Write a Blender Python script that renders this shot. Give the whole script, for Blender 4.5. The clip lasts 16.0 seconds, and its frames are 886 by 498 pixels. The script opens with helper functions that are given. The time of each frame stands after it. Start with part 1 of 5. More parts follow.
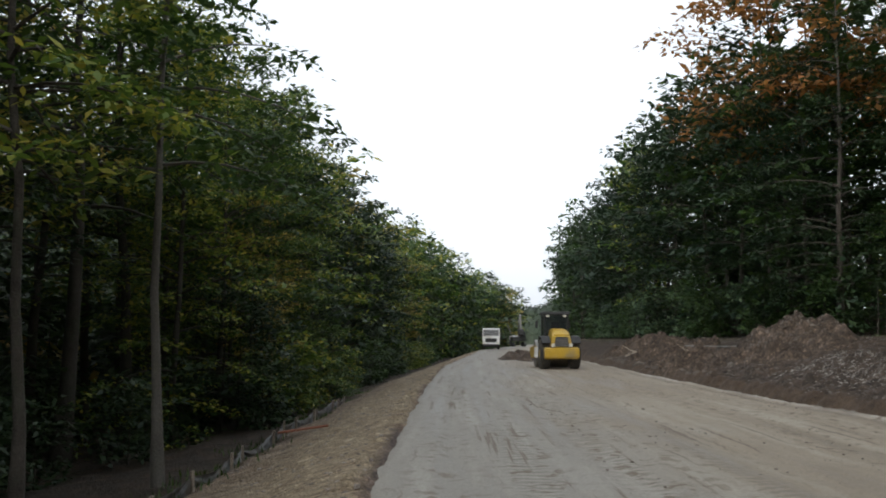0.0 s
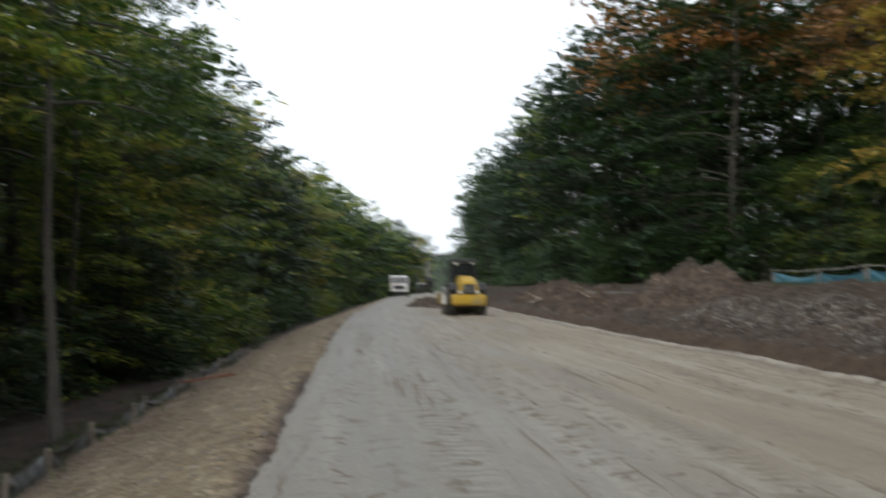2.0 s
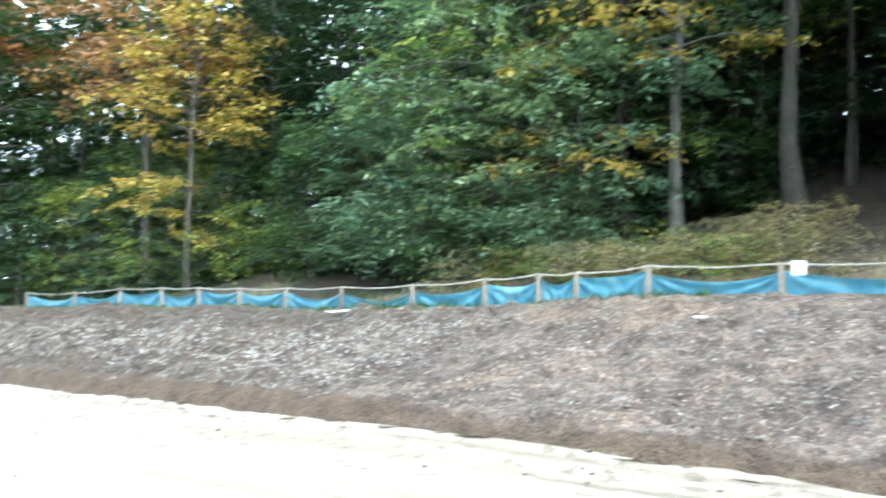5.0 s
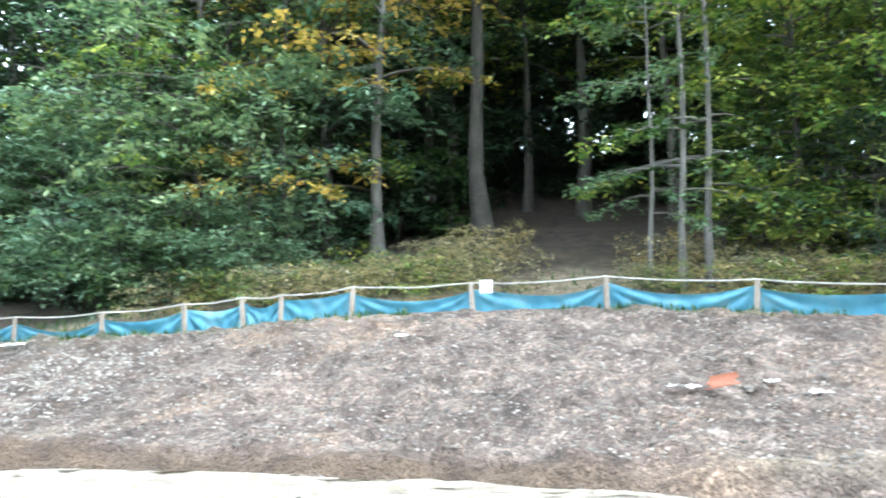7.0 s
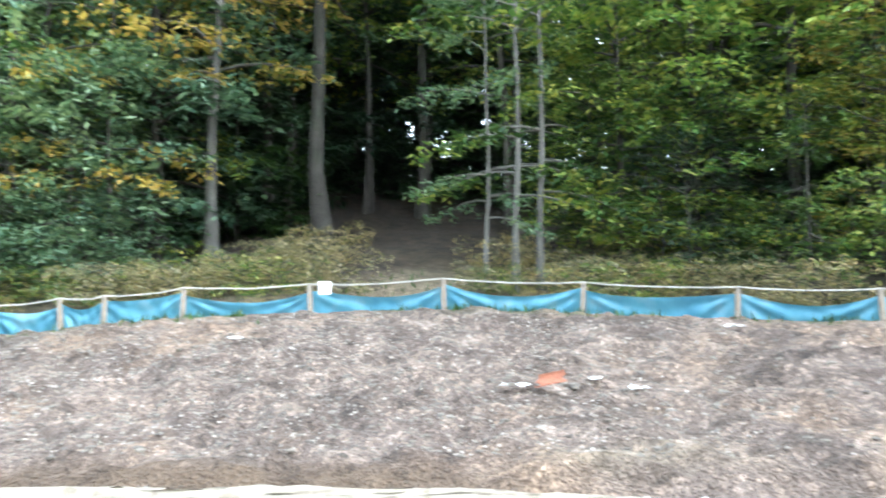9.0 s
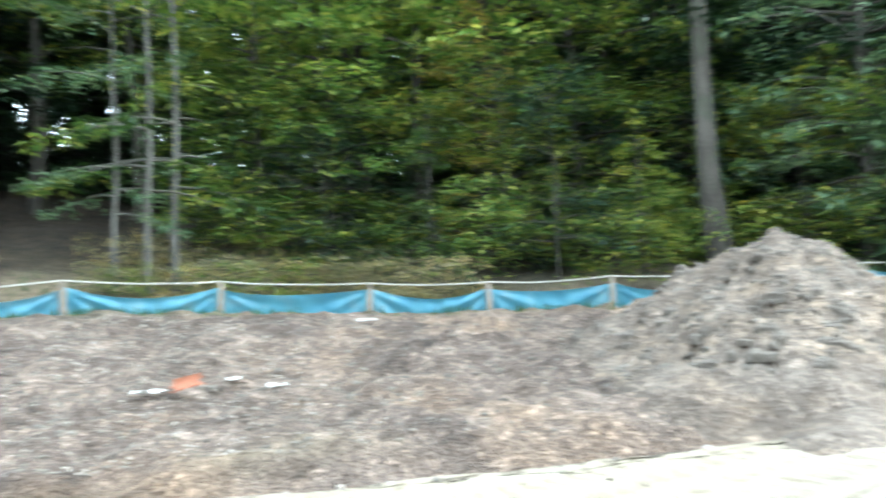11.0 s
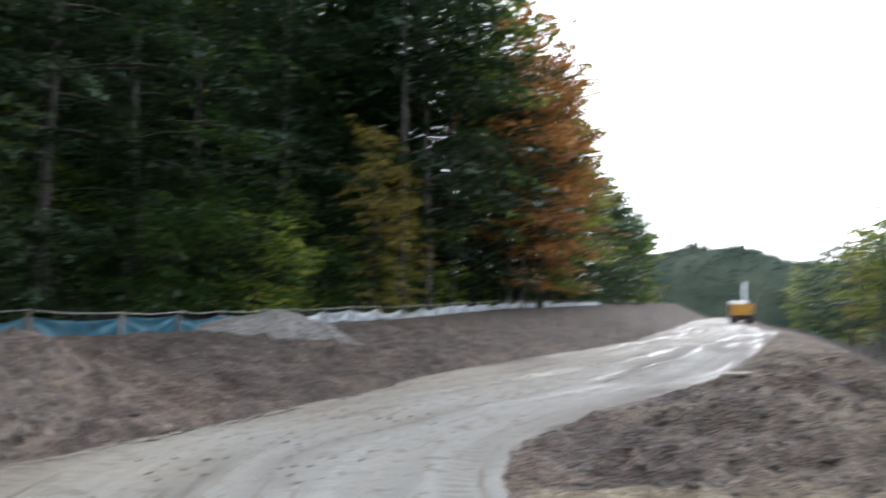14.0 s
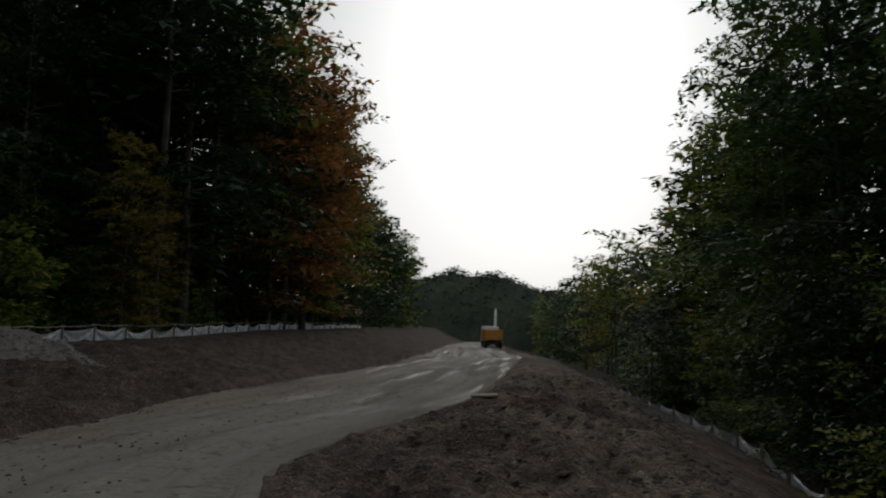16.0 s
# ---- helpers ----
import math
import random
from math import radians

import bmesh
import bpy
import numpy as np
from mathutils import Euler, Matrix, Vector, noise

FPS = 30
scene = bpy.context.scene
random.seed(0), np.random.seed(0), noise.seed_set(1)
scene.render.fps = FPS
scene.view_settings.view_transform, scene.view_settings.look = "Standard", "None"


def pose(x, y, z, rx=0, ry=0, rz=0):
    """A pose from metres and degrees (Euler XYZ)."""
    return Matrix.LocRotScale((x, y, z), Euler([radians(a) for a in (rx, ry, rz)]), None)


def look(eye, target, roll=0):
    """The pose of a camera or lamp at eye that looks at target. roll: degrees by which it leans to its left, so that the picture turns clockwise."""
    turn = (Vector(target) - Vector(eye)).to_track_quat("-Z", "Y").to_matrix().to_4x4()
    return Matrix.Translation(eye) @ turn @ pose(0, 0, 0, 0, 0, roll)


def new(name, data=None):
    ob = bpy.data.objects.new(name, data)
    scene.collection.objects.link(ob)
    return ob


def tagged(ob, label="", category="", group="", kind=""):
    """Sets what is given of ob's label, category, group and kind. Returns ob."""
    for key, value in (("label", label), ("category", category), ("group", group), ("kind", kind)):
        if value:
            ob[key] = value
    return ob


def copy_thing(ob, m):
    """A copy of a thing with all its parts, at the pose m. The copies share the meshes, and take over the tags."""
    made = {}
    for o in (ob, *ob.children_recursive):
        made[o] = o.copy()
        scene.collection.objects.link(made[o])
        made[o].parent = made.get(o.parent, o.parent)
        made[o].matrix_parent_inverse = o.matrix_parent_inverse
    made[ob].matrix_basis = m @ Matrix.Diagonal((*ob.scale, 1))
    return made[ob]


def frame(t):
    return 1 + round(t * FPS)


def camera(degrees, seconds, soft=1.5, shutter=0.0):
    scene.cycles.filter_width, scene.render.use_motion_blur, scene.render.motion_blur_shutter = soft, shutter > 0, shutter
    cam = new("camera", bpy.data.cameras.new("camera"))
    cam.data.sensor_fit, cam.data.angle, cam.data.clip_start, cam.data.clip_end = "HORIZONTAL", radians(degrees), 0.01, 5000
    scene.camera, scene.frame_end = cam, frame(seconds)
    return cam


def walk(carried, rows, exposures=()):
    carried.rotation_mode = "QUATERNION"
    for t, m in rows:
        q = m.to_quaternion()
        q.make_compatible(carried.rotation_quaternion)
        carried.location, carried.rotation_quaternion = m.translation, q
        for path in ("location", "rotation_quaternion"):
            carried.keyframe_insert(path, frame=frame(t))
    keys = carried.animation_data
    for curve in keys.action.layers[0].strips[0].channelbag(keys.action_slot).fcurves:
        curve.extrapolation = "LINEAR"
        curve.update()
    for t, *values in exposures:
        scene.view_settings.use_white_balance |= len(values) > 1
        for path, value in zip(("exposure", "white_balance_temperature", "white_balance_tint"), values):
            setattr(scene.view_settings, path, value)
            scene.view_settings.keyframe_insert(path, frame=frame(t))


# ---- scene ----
cam = camera(58.13, 16.0, soft=1.9, shutter=0.9)
PATH = [
    (0.0, pose(0, 0, 1.6, 94.40, 0.00, 0.00)),
    (0.5, pose(0, 0, 1.6, 94.01, 0.31, -0.16)),
    (1.0, pose(0, 0, 1.6, 93.67, 0.68, -0.68)),
    (1.5, pose(0, 0, 1.6, 92.96, 0.17, -2.16)),
    (2.0, pose(0, 0, 1.6, 90.64, -0.01, -6.57)),
    (2.5, pose(0, 0, 1.6, 89.17, 0.10, -15.34)),
    (3.0, pose(0, 0, 1.6, 89.70, -0.28, -24.36)),
    (3.5, pose(0, 0, 1.6, 89.63, -1.70, -32.98)),
    (4.0, pose(0, 0, 1.6, 90.93, -1.24, -45.57)),
    (4.2, pose(0, 0, 1.6, 91.10, -1.08, -48.27)),
    (6.3, pose(0, 0, 1.6, 94.82, 0.21, -70.67)),
    (6.5, pose(0, 0, 1.6, 94.58, 0.44, -73.18)),
    (7.0, pose(0, 0, 1.6, 94.29, 0.80, -77.48)),
    (7.5, pose(0, 0, 1.6, 94.34, 0.56, -80.18)),
    (8.0, pose(0, 0, 1.6, 94.65, 1.23, -82.90)),
    (8.2, pose(0, 0, 1.6, 94.73, 1.03, -83.86)),
    (10.5, pose(0, 0, 1.6, 93.14, 2.35, -106.29)),
    (11.0, pose(0, 0, 1.6, 93.35, 2.66, -114.51)),
    (11.5, pose(0, 0, 1.6, 92.47, 1.88, -124.23)),
    (12.0, pose(0, 0, 1.6, 92.75, 1.12, -137.53)),
    (12.5, pose(0, 0, 1.6, 93.40, 0.56, -149.37)),
    (13.0, pose(0, 0, 1.6, 93.61, 0.54, -158.35)),
    (13.5, pose(0, 0, 1.6, 94.07, 0.24, -167.38)),
    (14.0, pose(0, 0, 1.6, 95.68, -0.35, -176.61)),
    (14.5, pose(0, 0, 1.6, 97.45, -0.67, -183.83)),
    (15.0, pose(0, 0, 1.6, 97.97, -1.06, -189.04)),
    (15.5, pose(0, 0, 1.6, 97.12, -1.29, -192.03)),
    (16.0, pose(0, 0, 1.6, 97.45, -0.91, -193.58)),
]
EXPOSURES = [(0.0, -0.25, 6250, 9), (1.5, -0.2, 6250, 9), (2.2, 0.05, 6250, 8), (2.6, 0.4, 6200, 7), (3.0, 0.65, 6150, 6), (3.5, 1.2, 5850, 3), (4.2, 1.9, 5450, -1), (6.5, 2.6, 5400, 1),
             (8.2, 2.65, 5450, 3), (10.5, 2.55, 5500, -2), (12.0, 2.55, 5350, -7), (12.5, 2.4, 5250, -2), (13.0, 2.15, 5150, -1), (13.5, 1.55, 5450, 10), (14.0, 0.6, 5700, 10), (14.5, -0.6, 6000, 9),
             (15.0, -1.65, 6200, 9), (15.5, -2.1, 6250, 9), (16.0, -2.15, 6250, 9)]
walk(cam, PATH, EXPOSURES)

# ---- light ----
SUN_AZ, SUN_EL = 200.0, 24.0          # compass degrees from +y, towards +x
world = bpy.data.worlds.new("overcast_sky")
scene.world = world
world.use_nodes = True
wn, wl = world.node_tree.nodes, world.node_tree.links
wn.clear()
sky = wn.new("ShaderNodeTexSky")
sky.sky_type, sky.sun_disc = "NISHITA", False
sky.sun_elevation, sky.sun_rotation = radians(SUN_EL), radians(SUN_AZ)
sky.air_density, sky.dust_density, sky.ozone_density = 1.0, 4.0, 1.0
grey = wn.new("ShaderNodeHueSaturation")
grey.inputs["Saturation"].default_value = 0.3
cloud = wn.new("ShaderNodeMix")
cloud.data_type = "RGBA"
cloud.inputs[0].default_value = 0.5
cloud.inputs[7].default_value = (14.0, 14.4, 15.0, 1)
bg = wn.new("ShaderNodeBackground")
bg.inputs["Strength"].default_value = 0.15
wo = wn.new("ShaderNodeOutputWorld")
wl.new(sky.outputs[0], grey.inputs["Color"])
wl.new(grey.outputs[0], cloud.inputs[6])
wl.new(cloud.outputs[2], bg.inputs["Color"])
wl.new(bg.outputs[0], wo.inputs["Surface"])
sun = new("sun", bpy.data.lights.new("sun", "SUN"))
sun.data.energy, sun.data.angle, sun.data.color = 0.6, radians(14), (1.0, 0.93, 0.82)
a, e = radians(SUN_AZ), radians(SUN_EL)
sun.matrix_world = look((math.sin(a) * math.cos(e) * 90, math.cos(a) * math.cos(e) * 90, math.sin(e) * 90), (0, 0, 0))


# ---- materials ----
def ramp(nodes, links, fac, stops):
    r = nodes.new("ShaderNodeValToRGB")
    while len(r.color_ramp.elements) < len(stops):
        r.color_ramp.elements.new(0.5)
    for el, (p, c) in zip(r.color_ramp.elements, stops):
        el.position, el.color = p, (*c, 1)
    links.new(fac, r.inputs[0])
    return r.outputs[0]


def noise_out(nodes, links, scale, detail=4, vec=None, rough=0.55):
    n = nodes.new("ShaderNodeTexNoise")
    n.inputs["Scale"].default_value, n.inputs["Detail"].default_value, n.inputs["Roughness"].default_value = scale, detail, rough
    if vec is not None:
        links.new(vec, n.inputs["Vector"])
    return n.outputs["Fac"]


def mixed(nodes, links, fac, a, b, kind="MIX"):
    m = nodes.new("ShaderNodeMix")
    m.data_type, m.blend_type = "RGBA", kind
    for slot, v in ((0, fac), (6, a), (7, b)):
        if isinstance(v, (int, float)):
            m.inputs[slot].default_value = v
        elif isinstance(v, tuple):
            m.inputs[slot].default_value = (*v, 1)
        else:
            links.new(v, m.inputs[slot])
    return m.outputs[2]


def blank(name):
    m = bpy.data.materials.new(name)
    m.use_nodes = True
    n, l = m.node_tree.nodes, m.node_tree.links
    return m, n, l, n["Principled BSDF"]


def chips(n, l, co, scale):
    """Brightness of single chips and crumbs, each its own tone."""
    v = n.new("ShaderNodeTexVoronoi")
    v.inputs["Scale"].default_value = scale
    l.new(co, v.inputs["Vector"])
    sc = n.new("ShaderNodeSeparateColor")
    l.new(v.outputs["Color"], sc.inputs[0])
    return ramp(n, l, sc.outputs[0], [(0.0, (0.5, 0.48, 0.46)), (0.45, (0.85, 0.84, 0.83)), (0.78, (1.1, 1.1, 1.1)), (0.97, (2.0, 1.98, 1.94))])


def pebbles(n, l, co, scale):
    """Height of packed stones and crumbs: a dome in each cell."""
    v = n.new("ShaderNodeTexVoronoi")
    v.inputs["Scale"].default_value = scale
    l.new(co, v.inputs["Vector"])
    return ramp(n, l, v.outputs["Distance"], [(0.1, (1, 1, 1)), (0.62, (0, 0, 0))])


def surface(name, cols, scale=6.0, fine=40.0, rough=0.85, bump=0.3, metal=0.0, dirt=None, spread=0.0, each=0.0, crumbs=0.0):
    """A surface of two or three tones at two scales, with grain and relief."""
    m, n, l, b = blank(name)
    co = n.new("ShaderNodeTexCoord").outputs["Object"]
    big, small = noise_out(n, l, scale, 5, co), noise_out(n, l, fine, 3, co)
    stops = [(0.3 + 0.4 * i / max(1, len(cols) - 1), c) for i, c in enumerate(cols)]
    c = ramp(n, l, big, stops)
    g = ramp(n, l, small, [(0.3, (0.72, 0.72, 0.72)), (0.7, (1.2, 1.2, 1.2))])
    c = mixed(n, l, 0.8, c, g, "MULTIPLY")
    if dirt:
        d = ramp(n, l, noise_out(n, l, scale * 0.6, 6, co, 0.7), [(0.5, (0, 0, 0)), (0.68, (1, 1, 1))])
        c = mixed(n, l, d, c, dirt)
    if spread:
        oi = n.new("ShaderNodeObjectInfo")
        c = mixed(n, l, spread, c, ramp(n, l, oi.outputs["Random"], [(0, (0.5, 0.5, 0.5)), (1, (1.5, 1.5, 1.5))]), "MULTIPLY")
    if crumbs:
        c = mixed(n, l, crumbs, c, chips(n, l, co, 8.0), "MULTIPLY")
        c = mixed(n, l, crumbs, c, chips(n, l, co, 19.0), "MULTIPLY")
    if each:
        ge = n.new("ShaderNodeNewGeometry")
        c = mixed(n, l, each, c, ramp(n, l, ge.outputs["Random Per Island"], [(0, (0.35, 0.33, 0.31)), (0.6, (0.8, 0.76, 0.72)), (1, (1.35, 1.3, 1.24))]), "MULTIPLY")
    l.new(c, b.inputs["Base Color"])
    b.inputs["Roughness"].default_value, b.inputs["Metallic"].default_value = rough, metal
    if bump:
        bp = n.new("ShaderNodeBump")
        bp.inputs["Strength"].default_value, bp.inputs["Distance"].default_value = bump, 0.05
        l.new(mixed(n, l, 0.6, small, mixed(n, l, 0.4, pebbles(n, l, co, 9.0), pebbles(n, l, co, 23.0))) if crumbs else small, bp.inputs["Height"])
        l.new(bp.outputs[0], b.inputs["Normal"])
    return m


def leaf_material(name, cols, glow=0.42):
    """Leaves: each its own tone, light shines through them."""
    m, n, l, b = blank(name)
    geo, oi = n.new("ShaderNodeNewGeometry"), n.new("ShaderNodeObjectInfo")
    c = ramp(n, l, geo.outputs["Random Per Island"], [(i / (len(cols) - 1), k) for i, k in enumerate(cols)])
    c = mixed(n, l, 0.6, c, ramp(n, l, oi.outputs["Random"], [(0, (0.6, 0.68, 0.7)), (0.5, (1, 1, 1)), (1, (1.5, 1.25, 0.85))]), "MULTIPLY")
    l.new(c, b.inputs["Base Color"])
    b.inputs["Roughness"].default_value = 0.5
    b.inputs["Specular IOR Level"].default_value = 0.35
    tr = n.new("ShaderNodeBsdfTranslucent")
    l.new(mixed(n, l, 0.5, c, (1.3, 1.25, 0.5), "MULTIPLY"), tr.inputs["Color"])
    mx = n.new("ShaderNodeMixShader")
    mx.inputs[0].default_value = glow
    l.new(b.outputs[0], mx.inputs[1])
    l.new(tr.outputs[0], mx.inputs[2])
    l.new(mx.outputs[0], n["Material Output"].inputs["Surface"])
    return m


CANOPY = surface("far_canopy", [(0.03, 0.045, 0.03), (0.05, 0.068, 0.042), (0.075, 0.09, 0.055)], 0.12, 0.7, 0.9, 0.0)
LEAF = {
    "green": leaf_material("green_leaves", [(0.028, 0.06, 0.02), (0.05, 0.095, 0.028), (0.085, 0.135, 0.038)]),
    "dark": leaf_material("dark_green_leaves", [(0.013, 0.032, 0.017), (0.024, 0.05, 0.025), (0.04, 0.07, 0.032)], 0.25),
    # on the trees abreast this pale tone stands in for veiling glare
    "bluish": leaf_material("grey_green_leaves", [(0.06, 0.12, 0.075), (0.115, 0.19, 0.12), (0.21, 0.29, 0.19)]),
    "turning": leaf_material("yellow_green_leaves", [(0.05, 0.10, 0.028), (0.085, 0.155, 0.038), (0.14, 0.21, 0.05), (0.24, 0.29, 0.065), (0.40, 0.37, 0.09)]),
    "lime": leaf_material("yellow_green_autumn_leaves", [(0.075, 0.15, 0.04), (0.13, 0.23, 0.055), (0.23, 0.32, 0.08), (0.42, 0.43, 0.12)], 0.45),
    "yellow": leaf_material("yellow_leaves", [(0.13, 0.14, 0.035), (0.28, 0.25, 0.06), (0.40, 0.32, 0.09), (0.46, 0.32, 0.11)]),
    "rust": leaf_material("rust_leaves", [(0.13, 0.085, 0.04), (0.26, 0.14, 0.065), (0.40, 0.21, 0.095)]),
    "bramble": leaf_material("dry_bramble_leaves", [(0.09, 0.105, 0.05), (0.19, 0.185, 0.095), (0.32, 0.27, 0.15), (0.40, 0.33, 0.21)]),
}
BARK = surface("bark", [(0.034, 0.028, 0.022), (0.062, 0.053, 0.043), (0.098, 0.086, 0.072)], 1.6, 22, 0.9, 0.6, dirt=(0.05, 0.06, 0.035), spread=0.4)
PALE_BARK = surface("pale_bark", [(0.095, 0.086, 0.074), (0.155, 0.145, 0.127)], 1.6, 22, 0.85, 0.5, dirt=(0.14, 0.13, 0.10))
SOIL = surface("dug_soil", [(0.088, 0.066, 0.05), (0.133, 0.103, 0.082), (0.182, 0.146, 0.12)], 1.9, 15, 0.95, 1.0, dirt=(0.19, 0.14, 0.10), crumbs=0.45)
SOIL_CLOD = surface("heap_clods", [(0.09, 0.073, 0.058), (0.13, 0.108, 0.09), (0.175, 0.15, 0.127)], 1.9, 25, 0.95, 0.8)
HEAP_STONE = surface("pale_heap_stones", [(0.24, 0.22, 0.195), (0.34, 0.315, 0.285), (0.44, 0.41, 0.38)], 0.9, 30, 0.9, 0.4, each=0.5)
BROWN_SOIL = surface("brown_soil", [(0.05, 0.036, 0.026), (0.085, 0.062, 0.045), (0.125, 0.094, 0.07)], 1.3, 17, 0.95, 1.0, crumbs=0.7)
STONE = surface("limestone_chips", [(0.20, 0.175, 0.152), (0.29, 0.26, 0.232), (0.40, 0.365, 0.335)], 0.7, 30, 0.9, 0.4, each=0.9)
CLOD = surface("soil_clods", [(0.11, 0.092, 0.075), (0.155, 0.132, 0.11), (0.21, 0.185, 0.16)], 0.9, 25, 0.95, 0.8, each=0.45)
WOOD = surface("weathered_stakes", [(0.24, 0.20, 0.155), (0.34, 0.29, 0.235)], 5, 60, 0.85, 0.4, spread=0.4)
ROPE = surface("pale_rope", [(0.40, 0.375, 0.33), (0.50, 0.475, 0.425)], 8, 90, 0.8, 0.3)
PLANK = surface("orange_plank", [(0.20, 0.066, 0.032), (0.29, 0.105, 0.052)], 3, 40, 0.7, 0.3)
WHITE = surface("white_sheet", [(0.66, 0.66, 0.64), (0.78, 0.78, 0.76)], 4, 40, 0.6, 0.2)
DEADWOOD = surface("broken_wood", [(0.30, 0.25, 0.19), (0.45, 0.39, 0.31)], 4, 40, 0.9, 0.5)
YELLOW = surface("machine_yellow", [(0.52, 0.33, 0.03), (0.60, 0.39, 0.04)], 2, 30, 0.45, 0.05, dirt=(0.36, 0.28, 0.13))
ORANGE = surface("machine_orange", [(0.60, 0.28, 0.03), (0.68, 0.33, 0.04)], 2, 30, 0.5, 0.05, dirt=(0.36, 0.25, 0.12))
CAB_WHITE = surface("machine_white", [(0.74, 0.74, 0.72), (0.82, 0.82, 0.80)], 2, 30, 0.4, 0.05, dirt=(0.55, 0.51, 0.45))
BLACK = surface("black_steel", [(0.02, 0.02, 0.02), (0.035, 0.035, 0.035)], 4, 40, 0.6, 0.1)
RUBBER = surface("tyre_rubber", [(0.025, 0.024, 0.022), (0.06, 0.055, 0.047)], 4, 40, 0.85, 0.3, dirt=(0.19, 0.165, 0.13))
STEEL = surface("worn_steel", [(0.22, 0.21, 0.20), (0.32, 0.31, 0.29)], 4, 40, 0.5, 0.1, metal=0.6)
GLASS, gn, gl, gb = blank("dark_glass")
gb.inputs["Base Color"].default_value = (0.03, 0.035, 0.04, 1)
gb.inputs["Roughness"].default_value, gb.inputs["Alpha"].default_value = 0.08, 0.4
LAMP, gn, gl, gb = blank("lamp_glass")
gb.inputs["Base Color"].default_value = (0.75, 0.72, 0.62, 1)
gb.inputs["Roughness"].default_value = 0.15
RED_LAMP, gn, gl, gb = blank("red_lamp_glass")
gb.inputs["Base Color"].default_value = (0.4, 0.03, 0.02, 1)
gb.inputs["Roughness"].default_value = 0.2

# blue woven sheet of the silt fence: thin, light comes through
CLOTH, n, l, b = blank("blue_fence_sheet")
co = n.new("ShaderNodeTexCoord").outputs["Object"]
c = ramp(n, l, noise_out(n, l, 2.2, 5, co), [(0.3, (0.09, 0.28, 0.40)), (0.55, (0.15, 0.38, 0.50)), (0.75, (0.27, 0.49, 0.58))])
c = mixed(n, l, ramp(n, l, noise_out(n, l, 1.1, 6, co, 0.7), [(0.55, (0, 0, 0)), (0.8, (0.6, 0.6, 0.6))]), c, (0.24, 0.25, 0.23))
l.new(c, b.inputs["Base Color"])
b.inputs["Roughness"].default_value = 0.45
tr, mx = n.new("ShaderNodeBsdfTranslucent"), n.new("ShaderNodeMixShader")
l.new(c, tr.inputs["Color"])
mx.inputs[0].default_value = 0.45
l.new(b.outputs[0], mx.inputs[1])
l.new(tr.outputs[0], mx.inputs[2])
l.new(mx.outputs[0], n["Material Output"].inputs["Surface"])

# paler sheet for the fence runs behind
PALE_CLOTH = surface("faded_pale_sheet", [(0.55, 0.60, 0.62), (0.74, 0.77, 0.77)], 2, 30, 0.5, 0.2, dirt=(0.3, 0.34, 0.34))
GREY_CLOTH = surface("muddy_grey_sheet", [(0.10, 0.105, 0.105), (0.2, 0.205, 0.2)], 3, 30, 0.7, 0.3, dirt=(0.15, 0.12, 0.09))

# ground: dug soil, leaf litter (its tone also on darker stretches of bank), tan subsoil and grass by the attribute
# "cover"
GROUND, n, l, b = blank("ground_soil_and_litter")
co = n.new("ShaderNodeTexCoord").outputs["Object"]
at = n.new("ShaderNodeAttribute")
at.attribute_name = "cover"
sp = n.new("ShaderNodeSeparateColor")
l.new(at.outputs["Color"], sp.inputs[0])
fine, mid, big = noise_out(n, l, 26, 5, co, 0.65), noise_out(n, l, 2.6, 6, co, 0.65), noise_out(n, l, 0.45, 4, co)
soil = ramp(n, l, mid, [(0.32, (0.06, 0.046, 0.036)), (0.46, (0.14, 0.113, 0.092)), (0.56, (0.185, 0.15, 0.125)), (0.68, (0.27, 0.23, 0.195))])
soil = mixed(n, l, ramp(n, l, big, [(0.5, (0, 0, 0)), (0.66, (0.75, 0.75, 0.75))]), soil, mixed(n, l, mid, (0.16, 0.11, 0.075), (0.36, 0.28, 0.20)))
soil = mixed(n, l, 1.0, soil, ramp(n, l, noise_out(n, l, 0.8, 5, co, 0.6), [(0.36, (0.66, 0.59, 0.575)), (0.5, (1.0, 0.91, 0.885)), (0.64, (1.3, 1.19, 1.15))]), "MULTIPLY")
soil = mixed(n, l, 0.55, soil, chips(n, l, co, 15.0), "MULTIPLY")
soil = mixed(n, l, 0.45, soil, chips(n, l, co, 30.0), "MULTIPLY")
# leaf litter, its tone halved to put the deep shade under trees into it
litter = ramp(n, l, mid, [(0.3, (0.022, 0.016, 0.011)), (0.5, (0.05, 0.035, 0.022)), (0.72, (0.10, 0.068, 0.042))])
tan = mixed(n, l, 0.5, ramp(n, l, mid, [(0.3, (0.27, 0.20, 0.125)), (0.55, (0.40, 0.315, 0.205)), (0.75, (0.52, 0.435, 0.31))]), chips(n, l, co, 11.0), "MULTIPLY")
grass = ramp(n, l, mid, [(0.3, (0.06, 0.075, 0.03)), (0.6, (0.11, 0.12, 0.05)), (0.8, (0.19, 0.17, 0.08))])
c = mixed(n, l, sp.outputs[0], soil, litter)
c = mixed(n, l, sp.outputs[1], c, tan)
c = mixed(n, l, sp.outputs[2], c, grass)
c = mixed(n, l, at.outputs["Alpha"], c, ramp(n, l, mid, [(0.35, (0.07, 0.044, 0.026)), (0.65, (0.145, 0.097, 0.06))]))
c = mixed(n, l, 0.9, c, ramp(n, l, fine, [(0.3, (0.55, 0.55, 0.55)), (0.55, (1, 1, 1)), (0.75, (1.45, 1.45, 1.45))]), "MULTIPLY")
